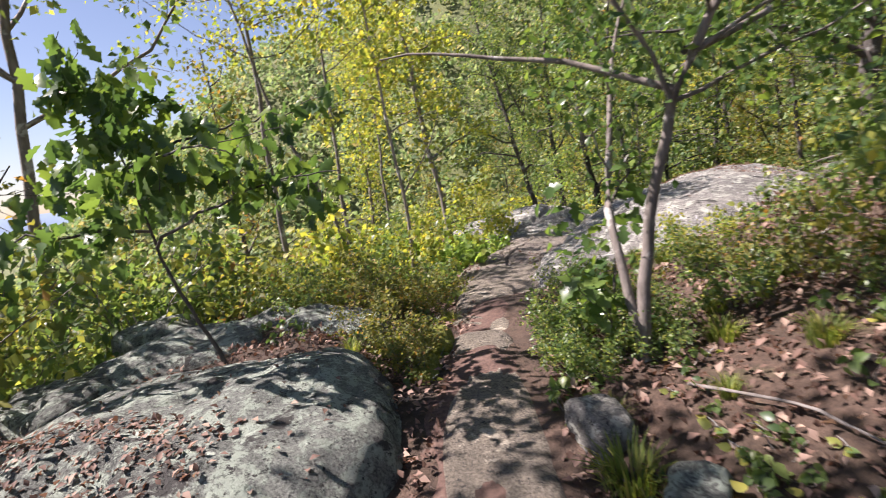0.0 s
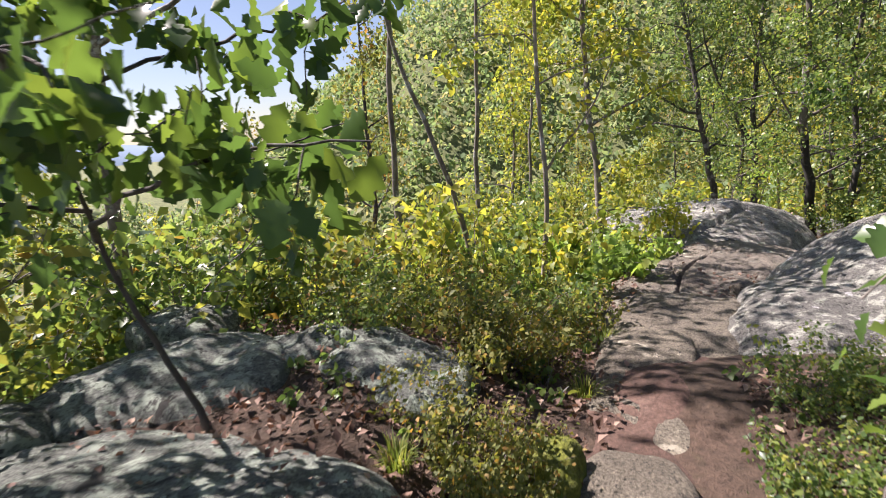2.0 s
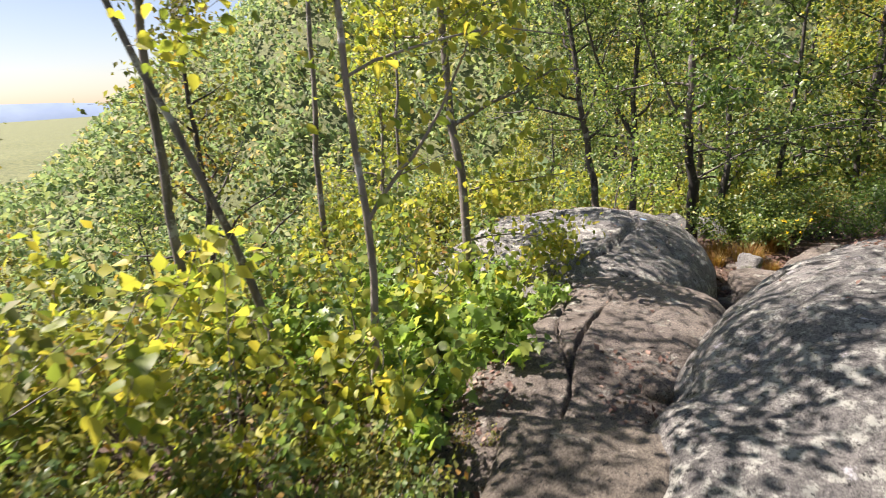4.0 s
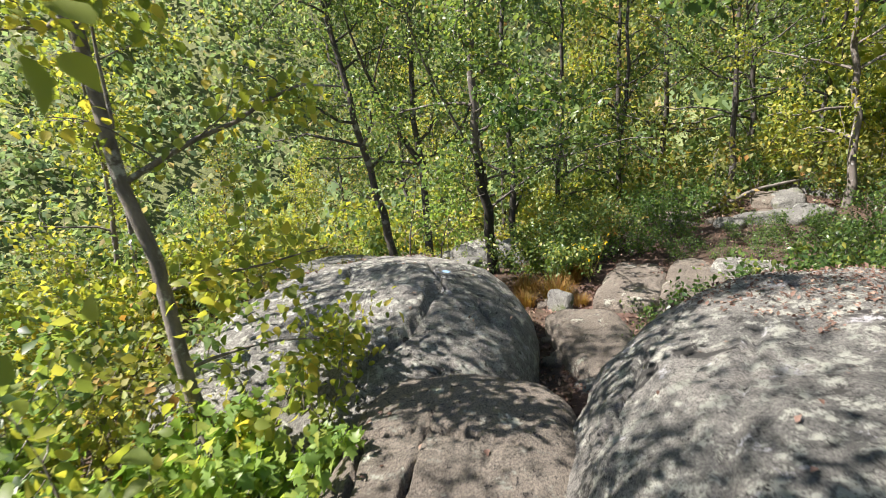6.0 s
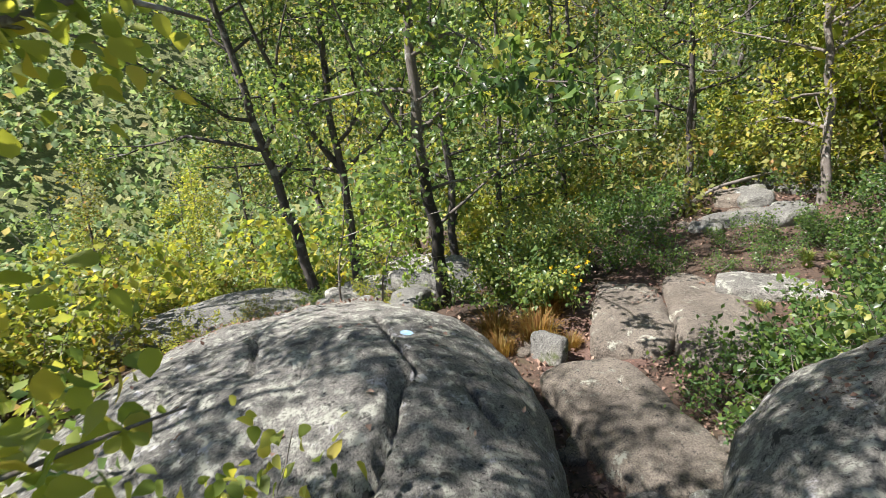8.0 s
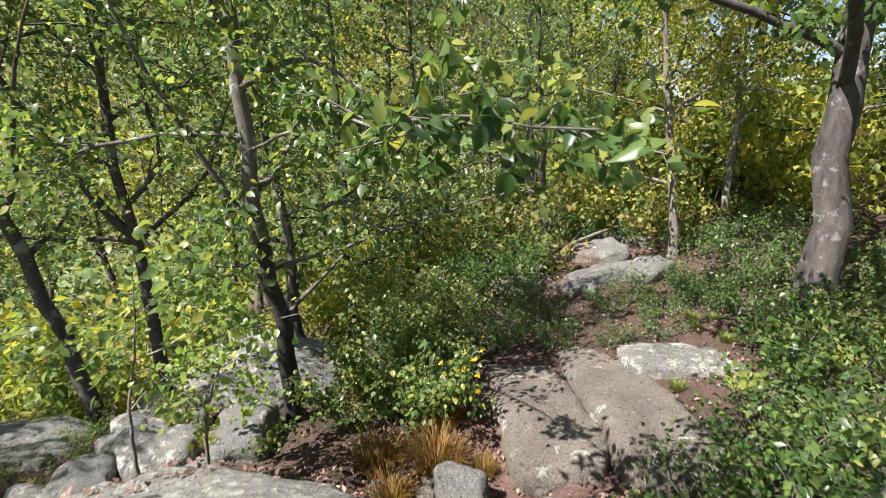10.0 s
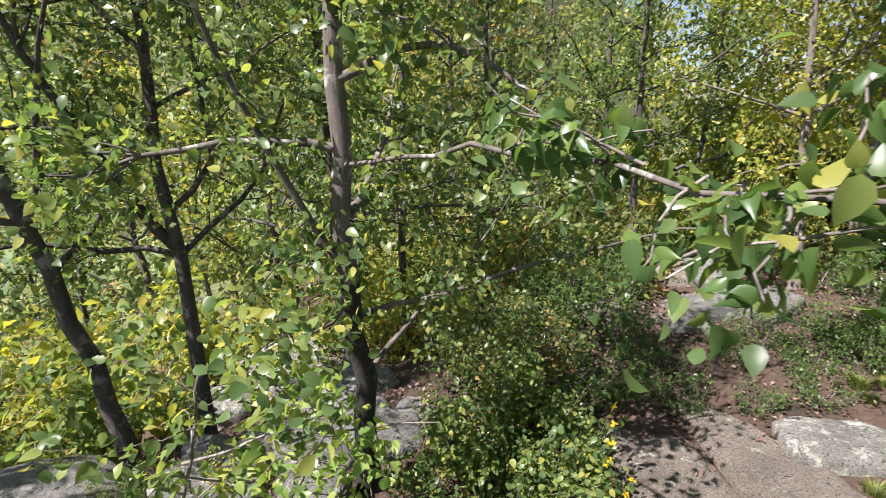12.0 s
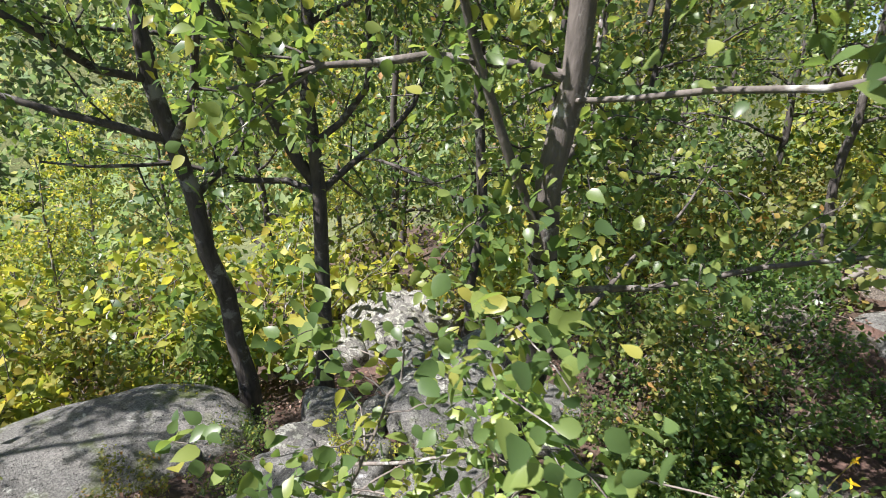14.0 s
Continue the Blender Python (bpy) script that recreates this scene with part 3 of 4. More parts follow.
T(-1.1, 2.33, "slender pale sapling with yellowing leaves", [(0, 0, 0), (0.03, -0.03, 0.6), (0.1, -0.05, 1.3), (0.06, -0.05, 2.1), (0.0, 0.1, 3.6), (-0.2, 0.2, 6.2)], 0.026, LEAF_YELLOW, BARK_PALE, 101,
  count=2000, size=0.075, limbs=14, limb_from=0.34, reach=1.05, shape="oval", name="sapling", own_limbs=[((0.1, -0.05, 1.45), (0.5, 0.1, 0.9), 1.3, 0.014)])
T(-0.8, 4.5, "slender tree with pale bark and yellow-green leaves", [(0, 0, 0), (-0.03, 0, 1.0), (-0.2, 0.1, 2.5), (-0.3, 0.2, 5.5), (-0.3, 0.2, 7.2)], 0.05, LEAF_YELLOW, BARK, 102,
  count=5600, size=0.072, limbs=17, limb_from=0.34, reach=1.25, shape="oval", own_limbs=[((0, 0, 1.5), (0.9, -0.1, 0.3), 0.9, 0.012), ((0, 0, 1.0), (0.8, 0.2, 0.2), 1.0, 0.012)])
T(-1.8, 2.55, "leaning slender tree with yellow leaves", [(0, 0, 0), (-0.2, 0, 1.2), (-0.75, -0.1, 2.8), (-1.3, 0.1, 6)], 0.034, LEAF_YELLOW, BARK, 103, count=1700, size=0.075, limbs=11, limb_from=0.55, reach=1.3)
T(2.4, 9.1, "grey-barked tree forking above a black lower trunk", [(0, 0, 0), (-0.12, -0.2, 0.9), (-0.3, -0.45, 2.0), (-0.35, -0.5, 3.2), (-0.5, -0.4, 6.5)], 0.085, LEAF_GREEN, BARK_MID, 104, black_to=0.24,
  count=6500, size=0.065, limbs=15, limb_from=0.36, reach=1.5, shape="oval", own_limbs=[((-0.28, -0.42, 1.9), (-0.6, 0.1, 1.0), 2.5, 0.026), ((-0.15, -0.25, 1.1), (1.0, 0.2, 0.55), 2.4, 0.022), ((-0.3, -0.5, 2.6), [(-0.42, -1.3, 2.72), (-0.5, -2.0, 2.78), (-0.55, -2.6, 2.72), (-0.6, -3.1, 2.74), (-0.6, -3.6, 2.68)], 0, 0.013),
             ((-0.25, -0.35, 1.75), (-0.95, -0.9, 0.05), 1.3, 0.012), ((-0.2, -0.3, 1.6), (1.0, -0.55, 0.3), 2.4, 0.02)])
T(1.7, 11.3, "dark forked tree behind the boulder", [(0, 0, 0), (0.0, 0, 1.5), (-0.1, -0.1, 3.0), (0.1, 0, 7.5)], 0.08, LEAF_GREEN, BARK_DARK, 105,
  count=9500, size=0.07, limbs=18, limb_from=0.3, reach=2.3, own_limbs=[((0, 0, 2.2), (-0.7, -0.2, 1.0), 3.0, 0.06)])
T(1.0, 11.25, "dark leaning tree on the slope below the boulder", [(0, 0, 0), (-0.15, 0, 1.3), (-0.4, -0.1, 2.6), (-1.2, 0, 7.5)], 0.088, LEAF_GREEN, BARK_DARK, 106,
  count=9500, size=0.07, limbs=18, limb_from=0.3, reach=2.4)
T(7.45, 10.1, "slim dark tree by the rocks", [(0, 0, 0), (0.05, 0, 1.2), (-0.1, 0, 3), (-0.1, 0.1, 6.5)], 0.06, LEAF_GREEN, BARK_DARK, 107, count=7000, size=0.07, limbs=16, limb_from=0.3, reach=1.9)
T(7.96, 8.1, "slim tree forking low with yellow-green leaves", [(0, 0, 0), (0.1, 0.1, 1.1), (-0.1, 0.2, 2.4), (-0.4, 0.3, 6)], 0.065, LEAF_YELLOW, BARK, 108, count=6000, size=0.07, limbs=16, limb_from=0.22, reach=1.7)
T(9.2, 7.9, "slim tree with yellow-green leaves", [(0, 0, 0), (0.15, 0, 1.6), (0.3, 0, 3.2), (0.5, 0.1, 6.5)], 0.06, LEAF_YELLOW, BARK, 109, count=6000, size=0.07, limbs=15, limb_from=0.3, reach=1.7)
T(6.5, 6.0, "stout old tree with rough grey bark and a long low limb", [(0, 0, 0), (0.08, 0, 1.5), (0.1, 0, 3.5), (0.1, 0, 9)], 0.17, LEAF_DARK, BARK_DARK, 110, count=6500, size=0.115, limbs=13, limb_from=0.36, reach=2.7, shape="oak_far", droop=0.7, up=0.3,
  own_limbs=[((0.05, 0, 2.3), [(-0.9, -0.2, 2.9), (-2.2, -0.4, 3.2), (-3.6, -0.2, 3.4), (-4.6, 0.1, 3.5)], 0, 0.06), ((0.08, 0, 2.6), [(-0.8, 0.8, 3.1), (-2.2, 1.5, 3.5), (-3.6, 1.9, 3.8)], 0, 0.05), ((0.08, 0, 2.9), [(-1.0, -0.8, 3.5), (-2.4, -1.5, 3.9), (-3.8, -1.8, 4.1)], 0, 0.05), ((-1.8, -0.35, 3.1), [(-2.3, 0.3, 3.3), (-3.2, 0.8, 3.4)], 0, 0.025)])
T(0.85, -1.55, "crooked small tree forking at its foot, with dark green leaves", [(0, 0, 0), (0.1, 0.1, 0.6), (0.25, 0.0, 1.25), (0.6, -0.2, 1.9), (1.0, -0.3, 2.8)], 0.033, LEAF_DARK, BARK, 111,
  count=6500, size=0.055, limbs=16, limb_from=0.4, reach=1.5, own_limbs=[((0, 0, 0.1), (-0.15, 0.35, 1.0), 2.0, 0.028), ((0.25, 0.0, 1.25), (-0.9, 0.3, 0.35), 1.5, 0.02), ((0.3, 0, 1.4), (0.9, 0.5, 0.2), 1.7, 0.02)])
T(-1.62, -1.1, "leafy oak sapling with broad drooping dark green lobed leaves", [(0, 0, 0), (-0.08, -0.1, 0.4), (-0.12, -0.2, 0.85), (-0.1, -0.25, 1.3), (-0.25, -0.3, 1.9)], 0.014, LEAF_DARK, BARK_DARK, 112,
  count=800, size=0.112, limbs=5, limb_from=0.55, reach=0.8, shape="oak", name="sapling", rise=0.1, droop=1.1, up=0.2, scatter=0.05,
  own_limbs=[((-0.12, -0.2, 0.85), [(0.3, -0.35, 1.0), (0.75, -0.35, 1.12), (1.12, -0.32, 1.1)], 0, 0.011), ((-0.1, -0.25, 1.2), [(0.25, -0.55, 1.32), (0.6, -0.7, 1.32), (0.8, -0.75, 1.25)], 0, 0.011),
             ((-0.1, -0.25, 1.3), [(0.1, 0.1, 1.45), (0.5, 0.15, 1.5), (0.85, 0.1, 1.45)], 0, 0.01), ((-0.12, -0.2, 0.95), [(-0.5, -0.6, 1.05), (-0.8, -0.75, 1.0)], 0, 0.01)])

for x, y, z, a, b2, h, k, m in ((5.6, 7.7, -1.45, 0.45, 0.3, 0.25, 20, ROCK_TAN), (5.3, 8.3, -1.5, 0.5, 0.35, 0.22, -30, ROCK_TAN), (6.6, 7.8, -1.35, 0.4, 0.3, 0.2, 10, ROCK), (8.3, 8.9, -1.2, 0.5, 0.35, 0.3, 40, ROCK_DARK),
                              (1.9, 10.0, -1.75, 0.4, 0.3, 0.25, 30, ROCK_DARK), (2.9, 10.2, -1.7, 0.35, 0.3, 0.35, 80, ROCK_DARK), (3.3, 10.9, -1.9, 0.45, 0.35, 0.4, 10, ROCK), (2.4, 10.9, -1.95, 0.3, 0.25, 0.25, 50, ROCK), (1.4, 10.2, -1.8, 0.3, 0.22, 0.2, 0, ROCK_DARK),
                              (3.0, 11.8, -2.3, 0.4, 0.3, 0.3, 70, ROCK_DARK), (1.6, 9.0, -1.5, 0.35, 0.28, 0.2, 20, ROCK), (3.3, 9.6, -1.55, 0.35, 0.3, 0.22, 120, ROCK_DARK), (2.0, 12.6, -2.5, 0.5, 0.4, 0.3, 0, ROCK), (7.0, 9.4, -1.5, 0.5, 0.3, 0.3, -20, ROCK_DARK)):
    rock("rock", (x, y, z), (a, b2, h), "angular grey rock among soil and dry leaves", m, x * 3 + y, k, 4, 4.2, 0.2, group="loose rocks")
for i in range(26):
    x, y = float(RNG.uniform(1.75, 3.2)), float(RNG.uniform(5.0, 7.6))
    s = float(RNG.uniform(0.03, 0.08))
    rock("stone", (x, y, gz(x, y) + s * 0.3), (s * 1.3, s, s * 0.7), "small reddish stone on the trail", ROCK_TAN, i + 60, 40 * i, 2, 3.5, 0.2, group="trail stones", category="stone")
rock("stone", (0.62, 2.55, -0.33), (0.09, 0.08, 0.07), "small orange-tan stone in the cleft", ROCK_TAN, 91, 0, 3)
rock("moss_mound", (-0.3, -0.72, -0.03), (0.09, 0.17, 0.12), "bright green moss mound at the path's edge", MOSS, 92, 0, 4, 2.5, 0.35, category="moss")
rock("moss_mound", (-0.34, -1.1, -0.06), (0.1, 0.2, 0.1), "bright green moss mound at the path's edge", MOSS, 93, 0, 4, 2.5, 0.35, category="moss")
rock("moss_mound", (5.3, 6.15, -1.0), (0.3, 0.2, 0.1), "low green moss cushion on the ledge", MOSS, 95, 20, 4, category="moss")


def log(name, pts, radius, label, seed):
    rng = np.random.default_rng(seed)
    pts = np.array(pts, float)
    u = np.linspace(0, 1, 14)
    line = np.stack([np.interp(u, np.linspace(0, 1, len(pts)), pts[:, i]) for i in range(3)], 1) + rng.normal(size=(14, 3)) * radius * 0.15
    v, f = tubes([(line, radius * (1 - 0.55 * u) * (1 + 0.08 * rng.normal(size=14)))], 9)
    n = len(v)
    v = np.concatenate([v, line[:1], line[-1:]])
    i = np.arange(9)
    caps = np.concatenate([np.stack([np.full(9, n), (i + 1) % 9, i], 1), np.stack([np.full(9, n + 1), n - 9 + i, n - 9 + (i + 1) % 9], 1)])
    return tagged(new(name, mesh_np(name, v, [f, caps], DEADWOOD, True)), label, "fallen wood")


log("fallen_log", [(5.6, 9.3, gz(5.6, 9.3) + 0.1), (6.6, 9.15, -1.15), (7.8, 8.7, -0.85)], 0.07, "grey weathered fallen log lying on the rocks", 5)
log("fallen_branch", [(6.7, 9.7, gz(6.7, 9.7) + 0.04), (7.6, 9.5, gz(7.6, 9.5) + 0.3), (8.6, 9.2, gz(8.6, 9.2) + 0.35)], 0.04, "bare grey fallen branch", 6)
log("fallen_branch", [(0.95, -1.9, gz(0.95, -1.9) + 0.03), (1.2, -2.3, gz(1.2, -2.3) + 0.05), (1.4, -2.8, gz(1.4, -2.8) + 0.03)], 0.008, "dry grey stick on the bank", 7)
log("fallen_branch", [(0.75, -1.0, gz(0.75, -1.0) + 0.03), (0.85, -0.9, gz(0.85, -0.9) + 0.2), (0.9, -0.75, gz(0.9, -0.75) + 0.35)], 0.018, "broken pale stub of a branch", 8)

# added trees whose crowns throw shade on the path and the low rock
for x, y, s, k in ((-4.4, 0.4, 1.05, 122), (-3.2, -4.4, 1.0, 123)):
    T(x, y, "tall slender tree on the edge of the slope", [(0, 0, 0), (0.1, 0, 2), (0.5, 0.1, 4), (0.9, 0, 7)], 0.07, LEAF_GREEN, BARK, k, count=2300, size=0.1, limbs=13, limb_from=0.42, reach=2.3)
# added with its foot out of view, only to shade the right bank
T(-3.0, -2.5, "tall tree leaning over the path, dark green leaves", [(0, 0, 0), (0.1, 0.0, 1.5), (0.6, -0.1, 3.0), (1.4, -0.2, 4.4), (1.9, -0.2, 5.6)], 0.08, LEAF_DARK, BARK, 121, count=4600, size=0.1, limbs=14, limb_from=0.58, reach=2.3)
# added canopy: high crowns placed sunward to cast dapples on boulders and slabs
for x, y, k in ((-3.2, 6.1, 131), (-3.3, 3.4, 132), (-3.5, 10.7, 133)):
    T(x, y, "tall slender tree on the slope beside the boulders", [(0, 0, 0), (0.05, 0, 2), (0.2, 0.1, 4.5), (0.4, 0, 8)], 0.05, LEAF_YELLOW, BARK, k, count=5200 if k != 132 else 1500, size=0.075, limbs=14, limb_from=0.62, reach=1.7)

def sprig(at, label, spine, seed, count, size, mat, lean_limbs):
    return tree("sapling", at, label, spine, 0.016, mat, BARK, seed, count=count, size=size, limbs=7, limb_from=0.45, reach=0.7, shape="oval", own_limbs=lean_limbs, twigs=3, scatter=0.05, category="sapling")


sprig((1.4, 8.4, gz(1.4, 8.4)), "young sapling with broad yellow-green leaves at the boulder's back", [(0, 0, 0), (0.02, -0.1, 0.6), (0.1, -0.4, 1.1), (0.15, -0.65, 1.5)], 141, 420, 0.062, LEAF_BRIGHT, [((0.05, -0.3, 1.2), (0.5, -0.6, 0.4), 0.8, 0.008), ((0.02, -0.1, 0.9), (-0.7, -0.5, 0.4), 0.8, 0.008)])
sprig((1.0, 8.65, gz(1.0, 8.65)), "young sapling with broad yellow-green leaves at the boulder's back", [(0, 0, 0), (0.0, -0.2, 0.8), (0.1, -0.5, 1.5), (0.1, -0.7, 1.9)], 142, 420, 0.062, LEAF_GREEN, [((0.05, -0.3, 1.2), (0.6, -0.5, 0.3), 0.8, 0.008)])

rng2 = np.random.default_rng(55)
for i in range(12):
    x, y = float(rng2.uniform(4.9, 8.8)), float(rng2.uniform(7.4, 9.8))
    s = float(rng2.uniform(0.11, 0.32))
    rock("rock", (x, y, gz(x, y) + s * 0.12), (s * 1.25, s * 0.85, s * 0.5), "angular grey rock among soil and dry leaves", (ROCK_DARK, ROCK_DARK, ROCK_TAN)[i % 3], i + 120, 50 * i, 4 if s > 0.25 else 3, 4.6, 0.22, group="loose rocks", tilt=(float(rng2.uniform(-14, 14)), float(rng2.uniform(-14, 14))))

for i in range(26):
    x, y = float(rng2.uniform(0.1, 2.9)), float(rng2.uniform(8.5, 10.6))
    s = float(rng2.uniform(0.12, 0.36))
    if min(math.hypot(x - 2.4, y - 9.1), math.hypot(x - 1.7, y - 11.3), math.hypot(x - 1.0, y - 11.0)) > s * 1.2 + 0.1:
        rock("rock", (x, y, gz(x, y) + s * 0.14), (s * 1.2, s * 0.8, s * 0.55), "grey broken rock below the trees", (ROCK, ROCK_DARK)[i % 2], i + 320, 47 * i, 4 if s > 0.22 else 3, 4.6, 0.22, group="loose rocks", tilt=(float(rng2.uniform(-18, 18)), float(rng2.uniform(-18, 18))))


def hanging_spray(owner, line, count, size, seed):
    """Broad leaves hanging on short stalks along one limb of a tree."""
    rng = np.random.default_rng(seed)
    line = np.array(line, float)
    twigs = [wander(line[0] + (line[-1] - line[0]) * u, (rng.normal() * 0.8, rng.normal() * 0.5, rng.uniform(-0.7, 0.5)), rng.uniform(0.2, 0.45), 4, rng, 0.25, -0.06) for u in np.linspace(0.05, 0.98, 20)]
    v, f = tubes([(q, np.linspace(0.005, 0.002, 5)) for q in twigs], 4)
    tagged(part("twig_spray", mesh_np("twig_spray", v, f, BARK, True), owner), kind="stuff")
    v, f = leaves(spread(twigs, count, rng, 0.03), size, rng, "pointed", 0.9, 0.1, fold=0.45)
    tagged(part("foliage", mesh_np("foliage", v, f, LEAF_DARK, True), owner), kind="stuff")


fork_tree = [o for o in scene.objects if o.name.startswith("tree") and "black lower trunk" in o.get("label", "")][0]
hanging_spray(fork_tree, [(-0.48, -2.0, 2.78), (-0.6, -3.6, 2.68)], 360, 0.068, 77)

for x, y, z, a, b2, h, k in ((-2.7, -0.35, 0.12, 0.3, 0.22, 0.2, 20), (-1.75, -0.35, 0.1, 0.25, 0.2, 0.14, 60), (-2.5, -1.6, 0.1, 0.35, 0.3, 0.22, 10), (-0.95, -0.55, 0.05, 0.2, 0.15, 0.12, 0)):
    rock("rock", (x, y, z), (a, b2, h), "broken pale rock half buried in dry leaves", ROCK_GREEN, k + 7, k, 4, 4.0, 0.25, group="half-buried rocks")

# ---- woods: templates and their copies ----
def clear(x, y):
    """Whether a foot at (x, y) keeps off the trail, the boulders and the line walked."""
    if -0.55 < x < 0.75 and y < 3.2:
        return False
    for cx, cy, rx, ry in ((0.36, 6.2, 1.75, 2.2), (0.4, 3.3, 0.9, 1.7), (2.45, 2.5, 2.1, 2.2), (-1.4, -1.95, 1.1, 1.0), (3.2, 6.6, 1.7, 1.5), (6, 8.6, 2.3, 0.8), (3.5, 13.6, 1.1, 0.9), (2.9, 11.3, 1.3, 2.2), (-0.6, 10.6, 1.7, 0.8), (1.0, 9.6, 1.2, 1.2)):
        if ((x - cx) / rx) ** 2 + ((y - cy) / ry) ** 2 < 1:
            return False
    return True


def placed(ob, x, y, turn, size):
    return copy_thing(ob, pose(x, y, gz(x, y), 0, 0, turn) @ Matrix.Scale(size, 4))


def home(ob, x, y):
    ob.location = (x, y, gz(x, y))
    return ob


TALL = "tall woodland tree with a thin trunk on the slope"
templates = [
    tree("tree", (0, 0, 0), TALL + ", green leaves", [(0, 0, 0), (0.1, 0, 2), (-0.1, 0.1, 4), (0.1, 0, 8)], 0.08, LEAF_GREEN, BARK_DARK, 201, count=2400, size=0.135, limbs=14, limb_from=0.16, reach=2.3, scatter=0.16, group="slope trees", twigs=6),
    tree("tree", (0, 0, 0), TALL + ", yellow-green leaves", [(0, 0, 0), (-0.1, 0, 2), (0.15, 0.1, 4), (0.2, 0, 7)], 0.07, LEAF_YELLOW, BARK, 202, count=2400, size=0.13, limbs=14, limb_from=0.14, reach=2.0, scatter=0.16, group="slope trees", twigs=6),
    tree("tree", (0, 0, 0), TALL + ", olive leaves", [(0, 0, 0), (0.2, 0, 2), (0.3, 0.1, 4), (0.5, 0, 8.5)], 0.09, LEAF_OLIVE, BARK_DARK, 203, count=2400, size=0.135, limbs=15, limb_from=0.16, reach=2.4, scatter=0.16, group="slope trees", twigs=6),
]
SPOTS = [  # (x, y, template, size): trees behind the named ones
    (-4.5, 12.5, 1, 0.45), (-7.5, 9.0, 2, 0.5), (-1.2, 15.5, 1, 0.5), (-3.5, 17, 2, 0.6), (-8, 16, 1, 0.6), (-7, 1.0, 1, 0.6),
    (3.6, 11.8, 0, 0.8), (5.0, 12.5, 0, 0.9), (4.2, 15.5, 2, 1.0), (1.0, 17, 0, 0.8), (6.4, 12.2, 0, 0.85), (7.5, 14, 2, 1.0), (9.5, 12, 0, 0.95), (11, 10, 1, 0.95), (12, 13, 0, 1.1), (9.8, 15.5, 2, 1.1), (2.5, 20, 2, 1.1),
    (5.5, 18.5, 0, 1.1), (-1.5, 21, 1, 0.75), (-5.5, 22, 0, 0.7), (-10, 20, 2, 0.7), (8.5, 20, 0, 1.2), (13, 17, 2, 1.2), (14, 9, 0, 1.1), (12, 6.5, 1, 1.0), (14.5, 4, 2, 1.1), (11.5, 3.2, 0, 0.95), (17, 12, 1, 1.2), (18, 7, 0, 1.2),
    (0.0, 26, 2, 0.9), (6, 26, 0, 1.2), (-6, 28, 1, 0.8), (12, 24, 2, 1.2), (-13, 26, 0, 0.8), (18, 19, 0, 1.3), (5.5, -0.5, 0, 0.6), (6.8, 2.2, 2, 0.7), (4.4, -2.5, 2, 0.6), (8.5, -1.0, 0, 0.8), (10, 1.0, 1, 0.8), (6.5, -4, 0, 0.8),
    (-4.8, -0.6, 2, 0.62), (-6.4, 3.6, 2, 0.5), (-9.5, 5, 1, 0.6), (-11, 11, 0, 0.6), (3.0, 16.8, 1, 0.9), (8.2, 17.5, 1, 1.0), (16, 15, 1, 1.1), (10.5, 19, 1, 1.1), (9.6, 10.2, 0, 0.75), (10.6, 8.2, 2, 0.8), (10.2, 5.4, 0, 0.75), (12.8, 9.6, 2, 1.0), (13.2, 11.6, 1, 1.0), (15, 7, 0, 1.2), (8.6, 3.6, 2, 0.7), (16, 10, 2, 1.3),
]
used = set()
for x, y, k, s in SPOTS:
    turn = float(RNG.uniform(0, 360))
    if k in used:
        placed(templates[k], x, y, turn, s)
    else:
        used.add(k)
        home(templates[k], x, y)
        templates[k].scale = (1, 1, 1)

bushes = [
    shrub("shrub", (0, 0, 0), "tangled shrub with small yellow-green leaves", LEAF_YELLOW, 301, 760, 0.095, 0.7, 1.2, 11, group="slope shrubs", scatter=0.08),
    shrub("shrub", (0, 0, 0), "tangled shrub with small olive leaves", LEAF_OLIVE, 302, 760, 0.09, 0.7, 1.0, 11, group="slope shrubs", scatter=0.08),
    shrub("shrub", (0, 0, 0), "tangled shrub with green leaves", LEAF_GREEN, 303, 760, 0.095, 0.75, 1.1, 11, group="slope shrubs", scatter=0.08),
]
used = set()


def thicket(x0, x1, y0, y1, count, weights, sizes, seed):
    rng = np.random.default_rng(seed)
    done = 0
    while done < count:
        x, y = rng.uniform(x0, x1), rng.uniform(y0, y1)
        if not clear(x, y):
            done += 0.2
            continue
        k = int(rng.choice(3, p=weights))
        s = float(rng.uniform(*sizes))
        if k in used:
            placed(bushes[k], x, y, float(rng.uniform(0, 360)), s)
        else:
            used.add(k)
            home(bushes[k], x, y)
        done += 1


thicket(-6, -1.9, -1.0, 5.0, 34, (0.22, 0.5, 0.28), (0.7, 1.3), 1)
thicket(-2.0, -0.55, -0.1, 2.0, 18, (0.05, 0.75, 0.2), (0.3, 0.55), 2)
thicket(-4.5, -0.9, 4.6, 12, 30, (0.5, 0.3, 0.2), (0.8, 1.4), 3)
thicket(-8, 4, 12.5, 20, 26, (0.6, 0.25, 0.15), (1.2, 2.0), 4)
thicket(3.4, 12, 10.2, 15, 34, (0.25, 0.3, 0.45), (0.8, 1.5), 5)
thicket(8.5, 15, 3.5, 11, 22, (0.5, 0.35, 0.15), (0.6, 1.1), 6)
thicket(3.2, 7.5, 3.2, 5.8, 16, (0.0, 0.5, 0.5), (0.45, 0.75), 7)
thicket(0.95, 3.0, -3.2, 0.3, 15, (0.1, 0.5, 0.4), (0.22, 0.42), 13)
thicket(1.4, 6, -3.5, 0.6, 20, (0.15, 0.45, 0.4), (0.4, 0.8), 8)
